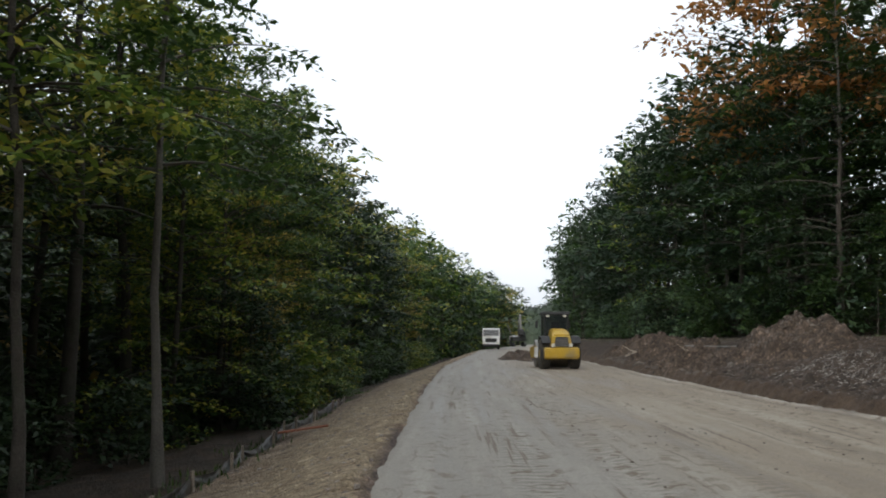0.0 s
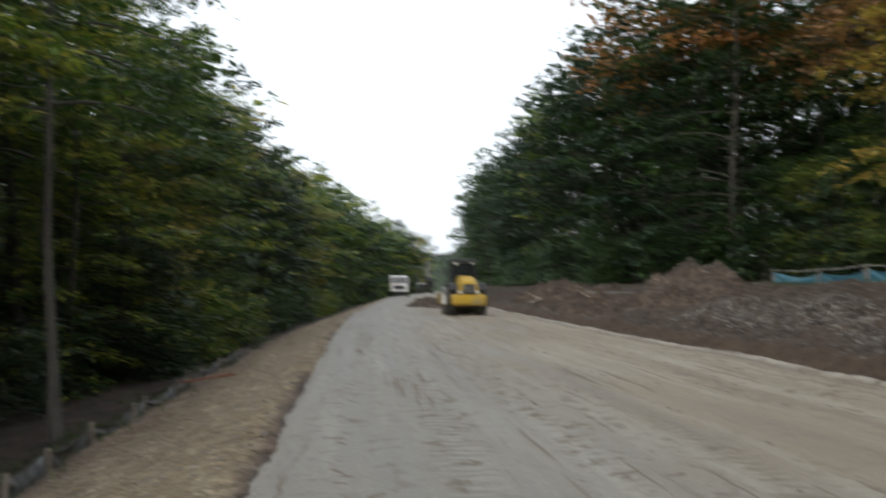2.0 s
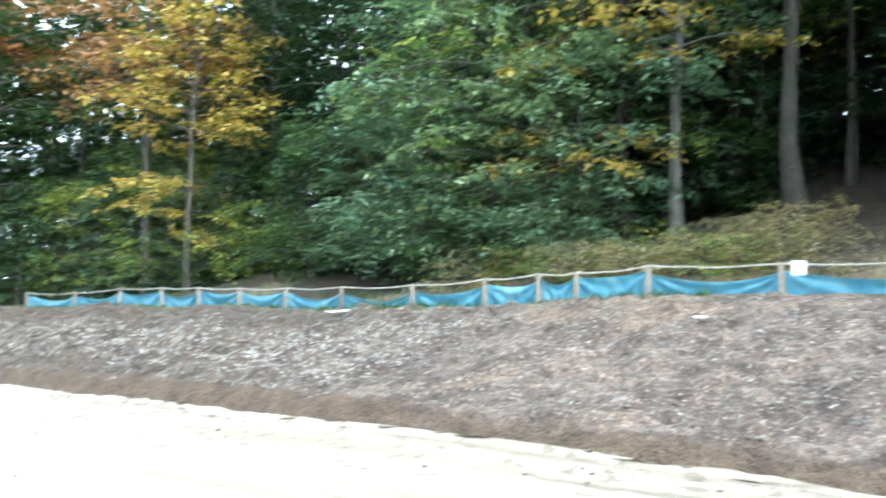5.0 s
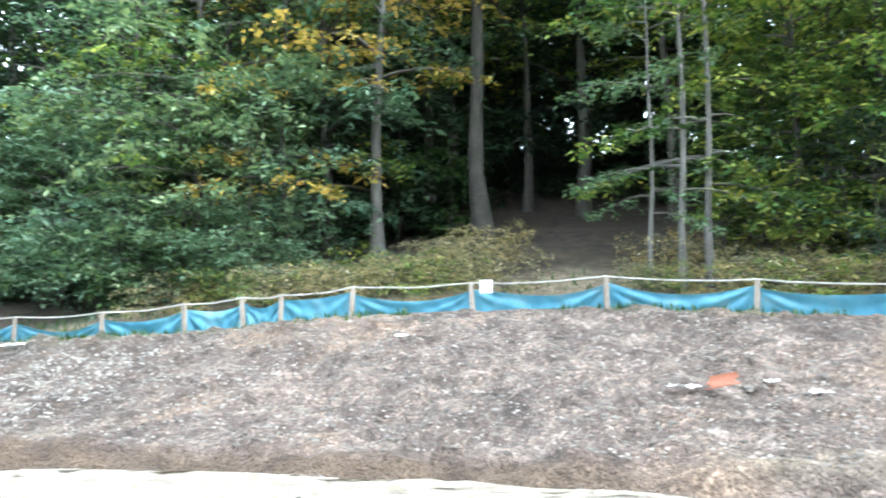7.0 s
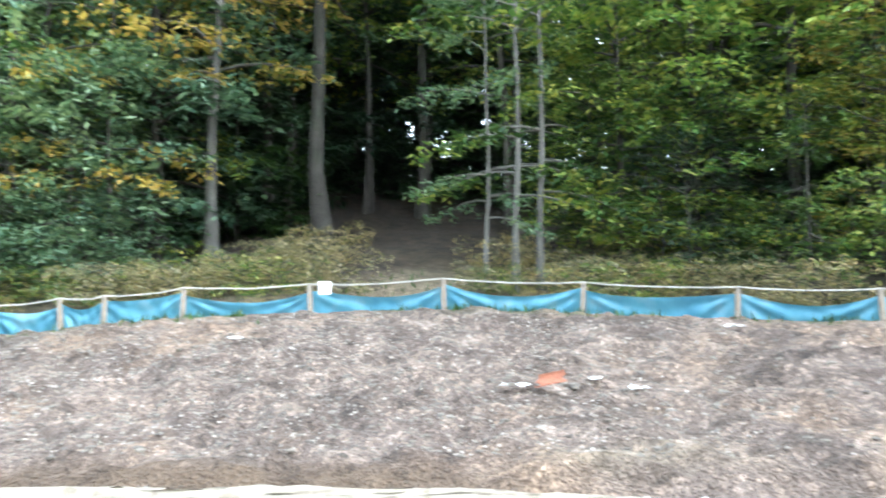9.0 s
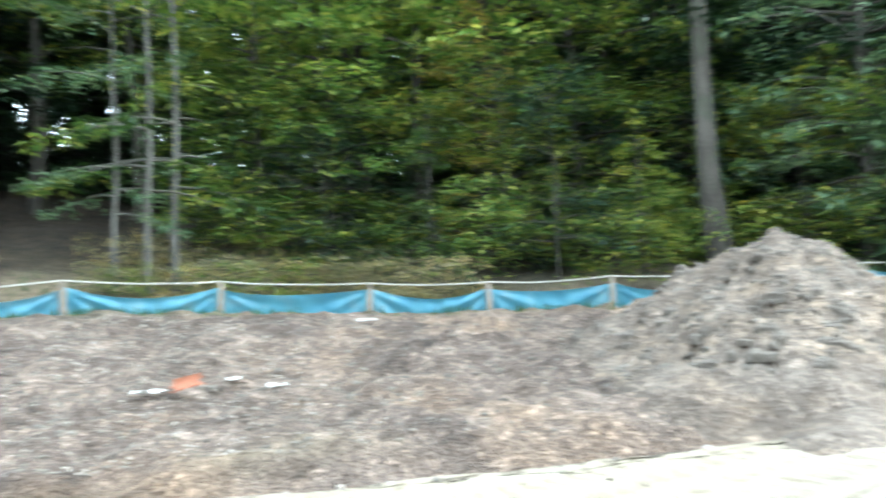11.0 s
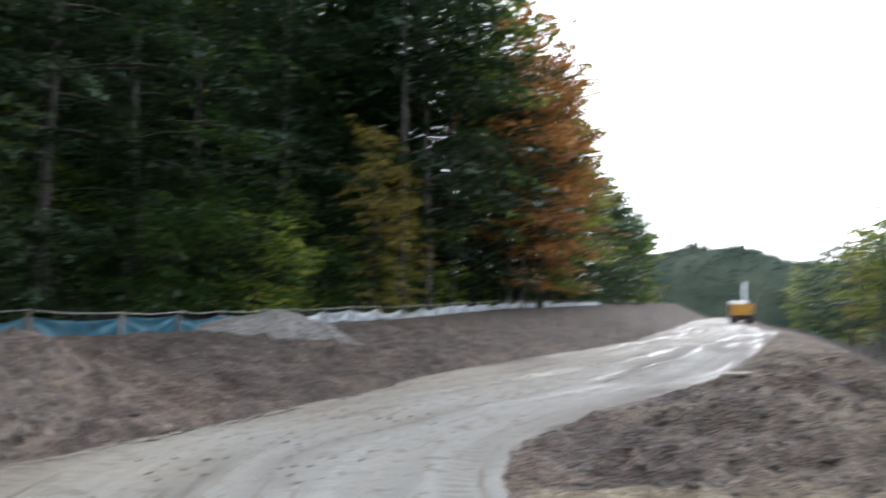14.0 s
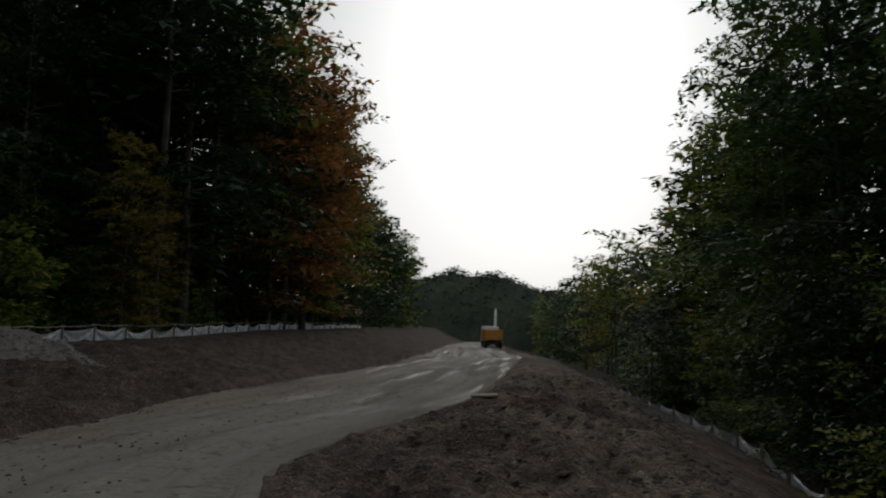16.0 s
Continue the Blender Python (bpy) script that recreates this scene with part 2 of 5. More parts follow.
l.new(c, b.inputs["Base Color"])
b.inputs["Roughness"].default_value = 0.95
bp = n.new("ShaderNodeBump")
bp.inputs["Strength"].default_value, bp.inputs["Distance"].default_value = 1.0, 0.12
l.new(mixed(n, l, 0.7, fine, mixed(n, l, 0.5, pebbles(n, l, co, 12.0), pebbles(n, l, co, 26.0))), bp.inputs["Height"])
l.new(bp.outputs[0], b.inputs["Normal"])

# road: crushed limestone, tan towards the bank, wheel tracks along it; UV in metres from the west edge and along
ROAD, n, l, b = blank("crushed_stone_road")
uv = n.new("ShaderNodeUVMap")
uv.uv_map = "along"
mp = n.new("ShaderNodeMapping")
mp.inputs["Scale"].default_value = (1.0, 0.05, 1)
l.new(uv.outputs[0], mp.inputs["Vector"])
co = n.new("ShaderNodeTexCoord").outputs["Object"]
track = noise_out(n, l, 1.7, 4, mp.outputs[0], 0.6)
fine, mid, big = noise_out(n, l, 30, 5, co, 0.7), noise_out(n, l, 3.0, 6, co, 0.65), noise_out(n, l, 0.35, 4, co)
sx = n.new("ShaderNodeSeparateXYZ")
l.new(uv.outputs[0], sx.inputs[0])
mr = n.new("ShaderNodeMapRange")
mr.inputs["From Min"].default_value, mr.inputs["From Max"].default_value = 1.5, 8.0
l.new(sx.outputs[0], mr.inputs["Value"])
ad = n.new("ShaderNodeMath")
ad.operation = "MULTIPLY_ADD"
l.new(big, ad.inputs[0])
ad.inputs[1].default_value = 0.7
l.new(mr.outputs[0], ad.inputs[2])
side = ramp(n, l, ad.outputs[0], [(0.45, (0, 0, 0)), (0.95, (1, 1, 1))])
pale = ramp(n, l, track, [(0.3, (0.235, 0.215, 0.18)), (0.5, (0.325, 0.302, 0.262)), (0.7, (0.40, 0.378, 0.335))])
warm = ramp(n, l, track, [(0.3, (0.215, 0.172, 0.122)), (0.5, (0.315, 0.265, 0.198)), (0.7, (0.39, 0.345, 0.272))])
c = mixed(n, l, side, pale, warm)
c = mixed(n, l, ramp(n, l, mid, [(0.56, (0, 0, 0)), (0.74, (0.75, 0.75, 0.75))]), c, (0.21, 0.175, 0.135))
wv = n.new("ShaderNodeTexWave")
wv.bands_direction = "Y"
wv.inputs["Scale"].default_value, wv.inputs["Distortion"].default_value, wv.inputs["Detail"].default_value, wv.inputs["Detail Scale"].default_value = 1.5, 4.0, 3.0, 2.0
l.new(uv.outputs[0], wv.inputs["Vector"])
mp2 = n.new("ShaderNodeMapping")
mp2.inputs["Scale"].default_value, mp2.inputs["Location"].default_value = (1.0, 0.03, 1), (3.3, 1.7, 0)
l.new(uv.outputs[0], mp2.inputs["Vector"])
band = ramp(n, l, noise_out(n, l, 1.1, 2, mp2.outputs[0]), [(0.54, (0, 0, 0)), (0.64, (0.65, 0.65, 0.65))])
bars = mixed(n, l, band, (1.0, 1.0, 1.0), ramp(n, l, wv.outputs["Fac"], [(0.25, (0.62, 0.6, 0.56)), (0.55, (1.06, 1.06, 1.06))]))
c = mixed(n, l, 1.0, c, bars, "MULTIPLY")
# pale rim in red; mud plus the rim's painted shadow line in green
wear = n.new("ShaderNodeAttribute")
wear.attribute_name = "wear"
ws = n.new("ShaderNodeSeparateColor")
l.new(wear.outputs["Color"], ws.inputs[0])
c = mixed(n, l, ws.outputs[1], c, mixed(n, l, mid, (0.085, 0.066, 0.05), (0.19, 0.15, 0.115)))
c = mixed(n, l, ws.outputs[0], c, mixed(n, l, mid, (0.36, 0.315, 0.245), (0.60, 0.55, 0.46)))
clod = ramp(n, l, noise_out(n, l, 5.5, 3, mp2.outputs[0], 0.6), [(0.60, (0, 0, 0)), (0.66, (0.8, 0.8, 0.8))])
c = mixed(n, l, clod, c, (0.17, 0.135, 0.10))
lanes = ramp(n, l, noise_out(n, l, 0.8, 2, mp2.outputs[0]), [(0.42, (0.15, 0.15, 0.15)), (0.56, (1, 1, 1))])
prints = ramp(n, l, noise_out(n, l, 4.2, 3, co, 0.5), [(0.585, (0, 0, 0)), (0.64, (0.8, 0.8, 0.8))])
prints = mixed(n, l, 1.0, prints, lanes, "MULTIPLY")
c = mixed(n, l, prints, c, (0.165, 0.13, 0.09))
c = mixed(n, l, 0.8, c, ramp(n, l, fine, [(0.3, (0.65, 0.65, 0.65)), (0.55, (1, 1, 1)), (0.75, (1.3, 1.3, 1.3))]), "MULTIPLY")
l.new(c, b.inputs["Base Color"])
l.new(ramp(n, l, track, [(0.36, (0.5, 0.5, 0.5)), (0.5, (0.85, 0.85, 0.85))]), b.inputs["Roughness"])
bp = n.new("ShaderNodeBump")
bp.inputs["Strength"].default_value, bp.inputs["Distance"].default_value = 0.8, 0.06
l.new(mixed(n, l, 0.35, mixed(n, l, 0.5, fine, mid), bars), bp.inputs["Height"])
l.new(bp.outputs[0], b.inputs["Normal"])


# ---- land ----
SLOPE = -0.035                        # the whole site falls gently towards +y
rng = np.random.default_rng(7)


def table(rows):
    rows = sorted(rows)
    ys, vs = np.array([r[0] for r in rows], float), np.array([r[1] for r in rows], float)
    dense = np.linspace(ys[0], ys[-1], 2400)
    d = np.interp(dense, ys, vs)
    w = max(3, int(5.0 / (dense[1] - dense[0])))
    k = np.ones(w) / w
    d = np.convolve(np.pad(d, w, mode="edge"), k, "same")[w:-w]
    return lambda y: np.interp(y, dense, d)


EAST = table([(-420, -120), (-128, -31.5), (-44.5, -8), (-21.5, 0.5), (-13.3, 2.9), (-5, 5.4), (0, 7.2), (5, 8.0), (15, 8.6), (25, 8.5), (41, 9.1), (56, 9.8), (110, 14.5), (200, 30), (420, 90)])
WEST = table([(-420, -128), (-108, -33), (-60, -21), (-19.5, -5.7), (-11.3, -0.95), (-8, 0.2), (-4.5, -0.8), (0, -0.95), (25, -0.7), (45, -0.1), (110, 5.1), (200, 20), (420, 80)])
FENCE = table([(-420, -108), (-91, -11.6), (-55, -0.5), (-37, 4.4), (-32, 6), (-25, 7.3), (-19, 8.6), (-9.3, 12.9), (-7.2, 13.6), (-5, 14.8), (0.3, 15.9), (5.5, 15.7), (9, 15.2), (15.6, 15.8), (24, 17.2), (40, 16.6), (60, 15.2), (110, 17.3), (200, 32.5), (420, 93)])
FENCE_Z = table([(-420, 0.5), (-91, 1.1), (-55, 1.0), (-37, 0.7), (-20, 0.72), (-9, 0.85), (-5, 1.15), (0, 1.6), (5, 1.7), (9, 1.43), (15, 1.48), (24, 1.6), (60, 1.5), (420, 1.0)])
HILL = table([(-420, 0.1), (-60, 0.08), (-30, 0.1), (-13, 0.2), (-4, 0.23), (0, 0.25), (6, 0.29), (12, 0.25), (30, 0.13), (420, 0.1)])
CREST = table([(-420, 1.5), (-100, 1.5), (-48, 2.2), (-29, 3.4), (-18, 4.2), (-10, 5.2), (-6, 4.0), (-1.5, 1.0), (2, 0.3), (420, 0.3)])


def lumps(x, y, s, seed=0.0):
    """Smooth uneven relief from a few crossed waves."""
    out = 0
    for i in range(5):
        a = 1.3 * i + seed
        k = s * (0.7 + 0.45 * i)
        out = out + np.sin(k * (x * math.cos(a) + y * math.sin(a)) + 2.1 * i + seed) * np.cos(k * 0.8 * (y * math.cos(a * 1.7) - x * math.sin(a * 1.7)) + seed * 3) / (1 + 0.5 * i)
    return out


def land(x, y):
    """Height of the ground, metres; the road is at 0 near the camera."""
    x, y = np.asarray(x, float), np.asarray(y, float)
    e, w, f, fz, cr = EAST(y), WEST(y), FENCE(y), FENCE_Z(y), CREST(y)
    zr = -0.013 * np.maximum(0, -y - 5)
    u = np.clip((x - e - 0.7) / np.maximum(f - e - 0.7, 1), 0, 1)
    ditch = -0.17 * np.exp(-((x - e - 0.5) / 0.4) ** 2) + 0.3 * np.clip((x - e - 0.7 + 0.1 * lumps(x, y, 1.1, 7)) / 0.3, 0, 1) * np.clip(0.5 + (y - 5) / 20, 0.35, 0.7) * np.clip((f - x) / 4, 0, 1)
    bank = zr + (fz - zr) * (0.25 * u + 0.75 * (3 * u * u - 2 * u ** 3)) + ditch + (0.07 * lumps(x, y, 1.9) * (1 + 0.9 * np.clip((y - 8) / 8, 0, 1)) + 0.05 * lumps(x, y, 4.7, 2)) * np.clip(u * 6, 0, 1) * np.clip((1 - u) * 4, 0.25, 1)
    d = np.maximum(0, x - f)
    hill = fz + HILL(y) * np.minimum(d, 24) + 0.25 * HILL(y) * np.maximum(0, d - 24) + 0.18 * lumps(x, y, 0.5, 1) * np.clip(d / 3, 0, 1)
    east = np.where(x > f, hill, bank)
    g = np.maximum(0, w - x)
    berm = np.clip((-y - 6.2) / 1.6, 0, 1) * np.clip((cr - 2) / 3, 0, 1)
    top = zr + berm * np.clip(g / 1.2, 0, 1) * (0.17 + 0.22 * lumps(x, y, 1.4, 4) + 0.12 * lumps(x, y, 3.9, 5)) * np.clip((cr + 0.5 - g) / 1.5, 0, 1)
    g2 = np.maximum(0, g - cr)
    steep, wide = np.where(y < -5, 0.42, 0.33), np.where(y < -5, 4.2, 3.4)
    drop = np.minimum(g2, wide) * steep + np.clip(g2 - wide, 0, 30) * 0.12 + 0.02 * np.clip(g2 - 34, 0, 200)
    west = top - drop + 0.05 * lumps(x, y, 2.6, 3) * np.clip(g2, 0, 1) + 0.12 * lumps(x, y, 0.6, 6) * np.clip((g2 - 4) / 4, 0, 1)
    z = np.where(x > e, east, np.where(x < w, west, zr))
    return z + SLOPE * y


def land1(x, y):
    return float(land(np.array([x]), np.array([y]))[0])


def axis(lo, hi, step, far_lo, far_hi, grow=1.09):
    mid = list(np.arange(lo, hi + step / 2, step))
    up, s = [mid[-1]], step
    while up[-1] < far_hi:
        s *= grow
        up.append(up[-1] + s)
    dn, s = [mid[0]], step
    while dn[-1] > far_lo:
        s *= grow
        dn.append(dn[-1] - s)
    return np.array(dn[:0:-1] + mid + up[1:])


def grid_mesh(name, X, Y, Z):
    ny, nx = X.shape
    co = np.stack([X, Y, Z], -1).reshape(-1, 3)
    i = np.arange(ny * nx).reshape(ny, nx)
    q = np.stack([i[:-1, :-1], i[:-1, 1:], i[1:, 1:], i[1:, :-1]], -1).reshape(-1, 4)
    return quad_mesh(name, co, q)


def quad_mesh(name, co, q, smooth=True):
    me = bpy.data.meshes.new(name)
    me.vertices.add(len(co))
    me.vertices.foreach_set("co", np.asarray(co, np.float32).ravel())
    k = q.shape[1]
    me.loops.add(q.size)
    me.loops.foreach_set("vertex_index", q.astype(np.int32).ravel())
    me.polygons.add(len(q))
    me.polygons.foreach_set("loop_start", np.arange(0, q.size, k, dtype=np.int32))
    me.polygons.foreach_set("loop_total", np.full(len(q), k, np.int32))
    me.update(calc_edges=True)
    me.validate()
    me.shade_smooth() if smooth else me.shade_flat()
    return me


gx, gy = axis(-13, 19, 0.2, -420, 420, 1.10), axis(-26, 30, 0.22, -420, 420, 1.07)
X, Y = np.meshgrid(gx, gy)
e, w, f, cr = EAST(Y), WEST(Y), FENCE(Y), CREST(Y)
Z = land(X, Y)
inside = (X > w + 0.15) & (X < e - 0.15)
Z = Z + np.where((X > e) & (X < f - 0.2) | (X < w) & (X > w - cr), rng.normal(0, 0.036, X.shape) + 0.045 * lumps(X, Y, 7.5, 9), 0) - np.where(inside, 0.12, 0)
GRID = (gx, gy, Z)


def surf(x, y):
    """Height of the uneven ground sheet itself."""
    ax, ay, zz = GRID
    i, j = np.clip(np.searchsorted(ax, x) - 1, 0, len(ax) - 2), np.clip(np.searchsorted(ay, y) - 1, 0, len(ay) - 2)
    a, b = (x - ax[i]) / (ax[i + 1] - ax[i]), (y - ay[j]) / (ay[j + 1] - ay[j])
    return (zz[j, i] * (1 - a) + zz[j, i + 1] * a) * (1 - b) + (zz[j + 1, i] * (1 - a) + zz[j + 1, i + 1] * a) * b


me = grid_mesh("ground", X, Y, Z)
# litter under the trees; its dark tone also covers the bank's two ends
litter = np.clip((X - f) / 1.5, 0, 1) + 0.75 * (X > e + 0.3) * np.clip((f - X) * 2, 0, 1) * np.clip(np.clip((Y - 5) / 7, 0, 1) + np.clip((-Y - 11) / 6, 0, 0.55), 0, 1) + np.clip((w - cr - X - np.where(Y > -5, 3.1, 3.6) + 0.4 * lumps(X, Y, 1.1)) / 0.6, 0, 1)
mud = np.clip(1.6 * np.exp(-((X - e - 0.55) / np.clip(0.4 + (Y - 5) / 20, 0.4, 0.6)) ** 4), 0, 1) * np.clip((Y + 2) / 3, 0, 1)
tanc = 0.95 * np.exp(-((X - e - 1.25 + 0.1 * lumps(X, Y, 1.6)) / 0.26) ** 2) * np.clip(0.5 + lumps(X, Y, 0.7, 3), 0, 1) * np.clip((Y + 3) / 2, 0, 1) * np.clip((9 - Y) / 3, 0, 1) + np.clip(1.5 - (w - cr - X) / 2.6, 0, 1) * (X < w) * np.clip((Y + 7.4) / 0.8, 0, 1) + 0.5 * (X < w) * (X > w - cr) * np.clip(0.2 + lumps(X, Y, 0.9, 13), 0, 1)
tanc = tanc + 0.5 * np.clip((X - f - 0.2) / 0.5, 0, 1) * np.clip(1 - (X - f - 3) / 2.5, 0, 1) * np.clip(0.5 + lumps(X, Y, 0.8, 11), 0, 1) * np.clip((26 - np.abs(Y - 4)) / 6, 0, 1)
grass = 0.75 * np.exp(-((X - f) / 0.7) ** 2) * (0.5 + 0.5 * lumps(X, Y, 0.9, 2)) + 0.2 * np.clip((X - f) / 1, 0, 1) * np.clip(1 - (X - f - 3) / 4, 0, 1) * (0.5 + 0.4 * lumps(X, Y, 1.3, 5))
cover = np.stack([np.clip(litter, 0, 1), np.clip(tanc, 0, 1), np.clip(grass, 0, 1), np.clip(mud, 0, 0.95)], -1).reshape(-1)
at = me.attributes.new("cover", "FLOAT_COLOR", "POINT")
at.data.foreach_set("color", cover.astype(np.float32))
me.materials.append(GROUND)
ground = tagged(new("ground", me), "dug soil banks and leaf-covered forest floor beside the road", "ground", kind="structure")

# road sheet
ry_ = axis(-30, 40, 0.2, -415, 415, 1.06)
us = np.concatenate([np.linspace(0, 0.94, 58), np.linspace(0.948, 1, 14)])
U, V = np.meshgrid(us, ry_)
e, w = EAST(V), WEST(V)
rag = 0.03 * np.sin(V * 1.7) + 0.025 * np.sin(V * 4.1 + 1) + rng.normal(0, 0.03, V.shape)
X = w + (e - w) * U + rag * (np.abs(U - 0.5) * 2) ** 6
M = (e - w) * U
ruts = -0.035 * np.exp(-((np.mod(M + 0.15 * np.sin(V * 0.11), 2.1) - 1.0) / 0.22) ** 2) * (M > 0.8) * (M < 8.2)
tread = 0.010 * np.clip((V + 8) / 4, 0, 1) * np.sin(V * 2 * math.pi / 0.35 + np.round(M / 0.25) * 2.0) * np.exp(-((np.mod(M + 0.15 * np.sin(V * 0.11), 2.1) - 1.0) / 0.3) ** 2)
south = np.clip((-V - 5) / 10, 0, 1)
groove = np.exp(-((np.mod(M + 0.5 * np.sin(V * 0.05) + 0.12 * np.sin(V * 0.4), 1.5) - 0.75) / 0.2) ** 2) * np.clip(0.35 + lumps(M, V * 0.12, 1.3, 4), 0, 1) * np.clip(M - 1, 0, 1)
ruts = ruts - 0.13 * south * groove + 0.03 * south * lumps(M, V * 0.2, 3.2, 5) + south * rng.normal(0, 0.012, V.shape)
fine_on = np.clip((34 - np.abs(V)) / 10, 0, 1)
Z = land(np.clip(X, w + 0.01, e - 0.01), V) + 0.02 + ruts + (tread + rng.normal(0, 0.006, V.shape)) * fine_on + 0.015 * lumps(X, V, 1.2, 8)
Z = Z + 0.065 * np.exp(-((U - 0.984) / 0.008) ** 2) * np.clip((V + 1) / 3, 0.2, 1) - 0.12 * (np.abs(U - 0.5) > 0.4999)
me = grid_mesh("road", X, V, Z)
rim = np.exp(-((U - 0.984) / 0.01) ** 2) * np.clip(0.75 + 0.5 * lumps(X, V, 0.9, 3), 0, 1) * np.clip((V + 1) / 3, 0, 1)
# the last term paints the rim's shadow line; the others are mud
muddy = np.clip(south * (0.3 + 0.8 * groove + np.clip(0.7 * lumps(M, V * 0.3, 0.9, 12), 0, 0.7)) + 0.8 * np.exp(-(M / 0.7) ** 2) * south + 0.4 * np.exp(-((U - 0.962) / 0.01) ** 2) * np.clip((V + 1) / 3, 0, 1), 0, 0.9)
wa = me.attributes.new("wear", "FLOAT_COLOR", "POINT")
wa.data.foreach_set("color", np.stack([rim, muddy, 0 * rim, 0 * rim + 1], -1).astype(np.float32).ravel())
lay = me.uv_layers.new(name="along")
vi = np.zeros(len(me.loops), np.int32)
me.loops.foreach_get("vertex_index", vi)
lay.data.foreach_set("uv", np.stack([M.ravel()[vi], V.ravel()[vi]], -1).astype(np.float32).ravel())
me.materials.append(ROAD)
tagged(new("road", me), "unpaved road of pale crushed stone with wheel tracks", "road", kind="structure")


# ---- building helpers ----
def part(name, bm, material, parent=None, label=""):
    """Links a bmesh as one mesh object under a thing or a part."""
    me = bpy.data.meshes.new(name)
    bm.to_mesh(me)
    bm.free()
    me.materials.append(material)
    ob = new(name, me)
    ob.parent = parent
    return tagged(ob, label)


def link_mesh(name, me, material, parent=None, label=""):
    if not me.materials:
        me.materials.append(material)
    ob = new(name, me)
    ob.parent = parent
    return tagged(ob, label)


def thing(name, m, label, category, group=""):
    ob = new(name)
    ob.empty_display_size = 0.2
    ob.matrix_world = m
    return tagged(ob, label, category, group)


def box(x0, x1, y0, y1, z0, z1, bevel=0.02, top=(1, 1), shift=(0, 0)):
    """A bevelled box; top narrows the upper face, shift moves it."""
    bm = bmesh.new()
    bmesh.ops.create_cube(bm, size=1)
    for v in bm.verts:
        up = v.co.z > 0
        v.co = Vector(((x0 + x1) / 2 + v.co.x * (x1 - x0) * (top[0] if up else 1) + (shift[0] if up else 0),
                       (y0 + y1) / 2 + v.co.y * (y1 - y0) * (top[1] if up else 1) + (shift[1] if up else 0), z1 if up else z0))
    if bevel:
        bmesh.ops.bevel(bm, geom=bm.edges[:], offset=bevel, segments=2, affect="EDGES")
    return bm


def prism(points, x0, x1, bevel=0.02):
    """An outline in y, z pushed along x."""
    bm = bmesh.new()
    a = [bm.verts.new((x0, y, z)) for y, z in points]
    c = [bm.verts.new((x1, y, z)) for y, z in points]
    bm.faces.new(a[::-1])
    bm.faces.new(c)
    for i in range(len(a)):
        j = (i + 1) % len(a)
        bm.faces.new((a[i], a[j], c[j], c[i]))
    bmesh.ops.recalc_face_normals(bm, faces=bm.faces[:])
    if bevel:
        bmesh.ops.bevel(bm, geom=bm.edges[:], offset=bevel, segments=2, affect="EDGES")
    return bm


def lathe_x(profile, cx, cy, cz, n=28):
    """A turned shape about the x axis: profile of (x, radius)."""
    bm = bmesh.new()
    rings = []
    for px, r in profile:
        rings.append([bm.verts.new((cx + px, cy + r * math.cos(2 * math.pi * k / n), cz + r * math.sin(2 * math.pi * k / n))) for k in range(n)])
    for a, c in zip(rings, rings[1:]):
        for k in range(n):
            bm.faces.new((a[k], a[(k + 1) % n], c[(k + 1) % n], c[k]))
    for ring in (rings[0], rings[-1]):
        bm.faces.new(ring)
    bmesh.ops.recalc_face_normals(bm, faces=bm.faces[:])
    return bm


def tube(points, radii, n=6):
    """A tapered round bar along points."""
    bm = bmesh.new()
    rings = []
    pts = [Vector(p) for p in points]
    for i, p in enumerate(pts):
        d = (pts[min(i + 1, len(pts) - 1)] - pts[max(i - 1, 0)]).normalized()
        s = d.orthogonal().normalized()
        t = d.cross(s)
        r = radii[i] if hasattr(radii, "__len__") else radii
        rings.append([bm.verts.new(p + (s * math.cos(2 * math.pi * k / n) + t * math.sin(2 * math.pi * k / n)) * r) for k in range(n)])
    for a, c in zip(rings, rings[1:]):
        for k in range(n):
            bm.faces.new((a[k], a[(k + 1) % n], c[(k + 1) % n], c[k]))
    bm.faces.new(rings[0][::-1])
    bm.faces.new(rings[-1])
    bmesh.ops.recalc_face_normals(bm, faces=bm.faces[:])
    return bm


# ---- trees ----
def tubes(paths, n):
    """Many tapered tubes in one array: a list of (points (k,3), radii (k))."""
    cos, quads, base = [], [], 0
    ang = np.arange(n) * 2 * np.pi / n
    for p, r in paths:
        k = len(p)
        d = np.gradient(p, axis=0)
        d /= np.linalg.norm(d, axis=1)[:, None] + 1e-9
        ref = np.where(np.abs(d[:, 2:3]) > 0.9, np.array([[1.0, 0, 0]]), np.array([[0, 0, 1.0]]))
        s = np.cross(d, ref)
        s /= np.linalg.norm(s, axis=1)[:, None] + 1e-9
        t = np.cross(d, s)
        ring = p[:, None] + (s[:, None] * np.cos(ang)[None, :, None] + t[:, None] * np.sin(ang)[None, :, None]) * r[:, None, None]
        cos.append(ring.reshape(-1, 3))
        i = base + np.arange(k * n).reshape(k, n)
        j = np.roll(i, -1, 1)
        quads.append(np.stack([i[:-1], j[:-1], j[1:], i[1:]], -1).reshape(-1, 4))
        base += k * n
    return np.concatenate(cos), np.concatenate(quads)


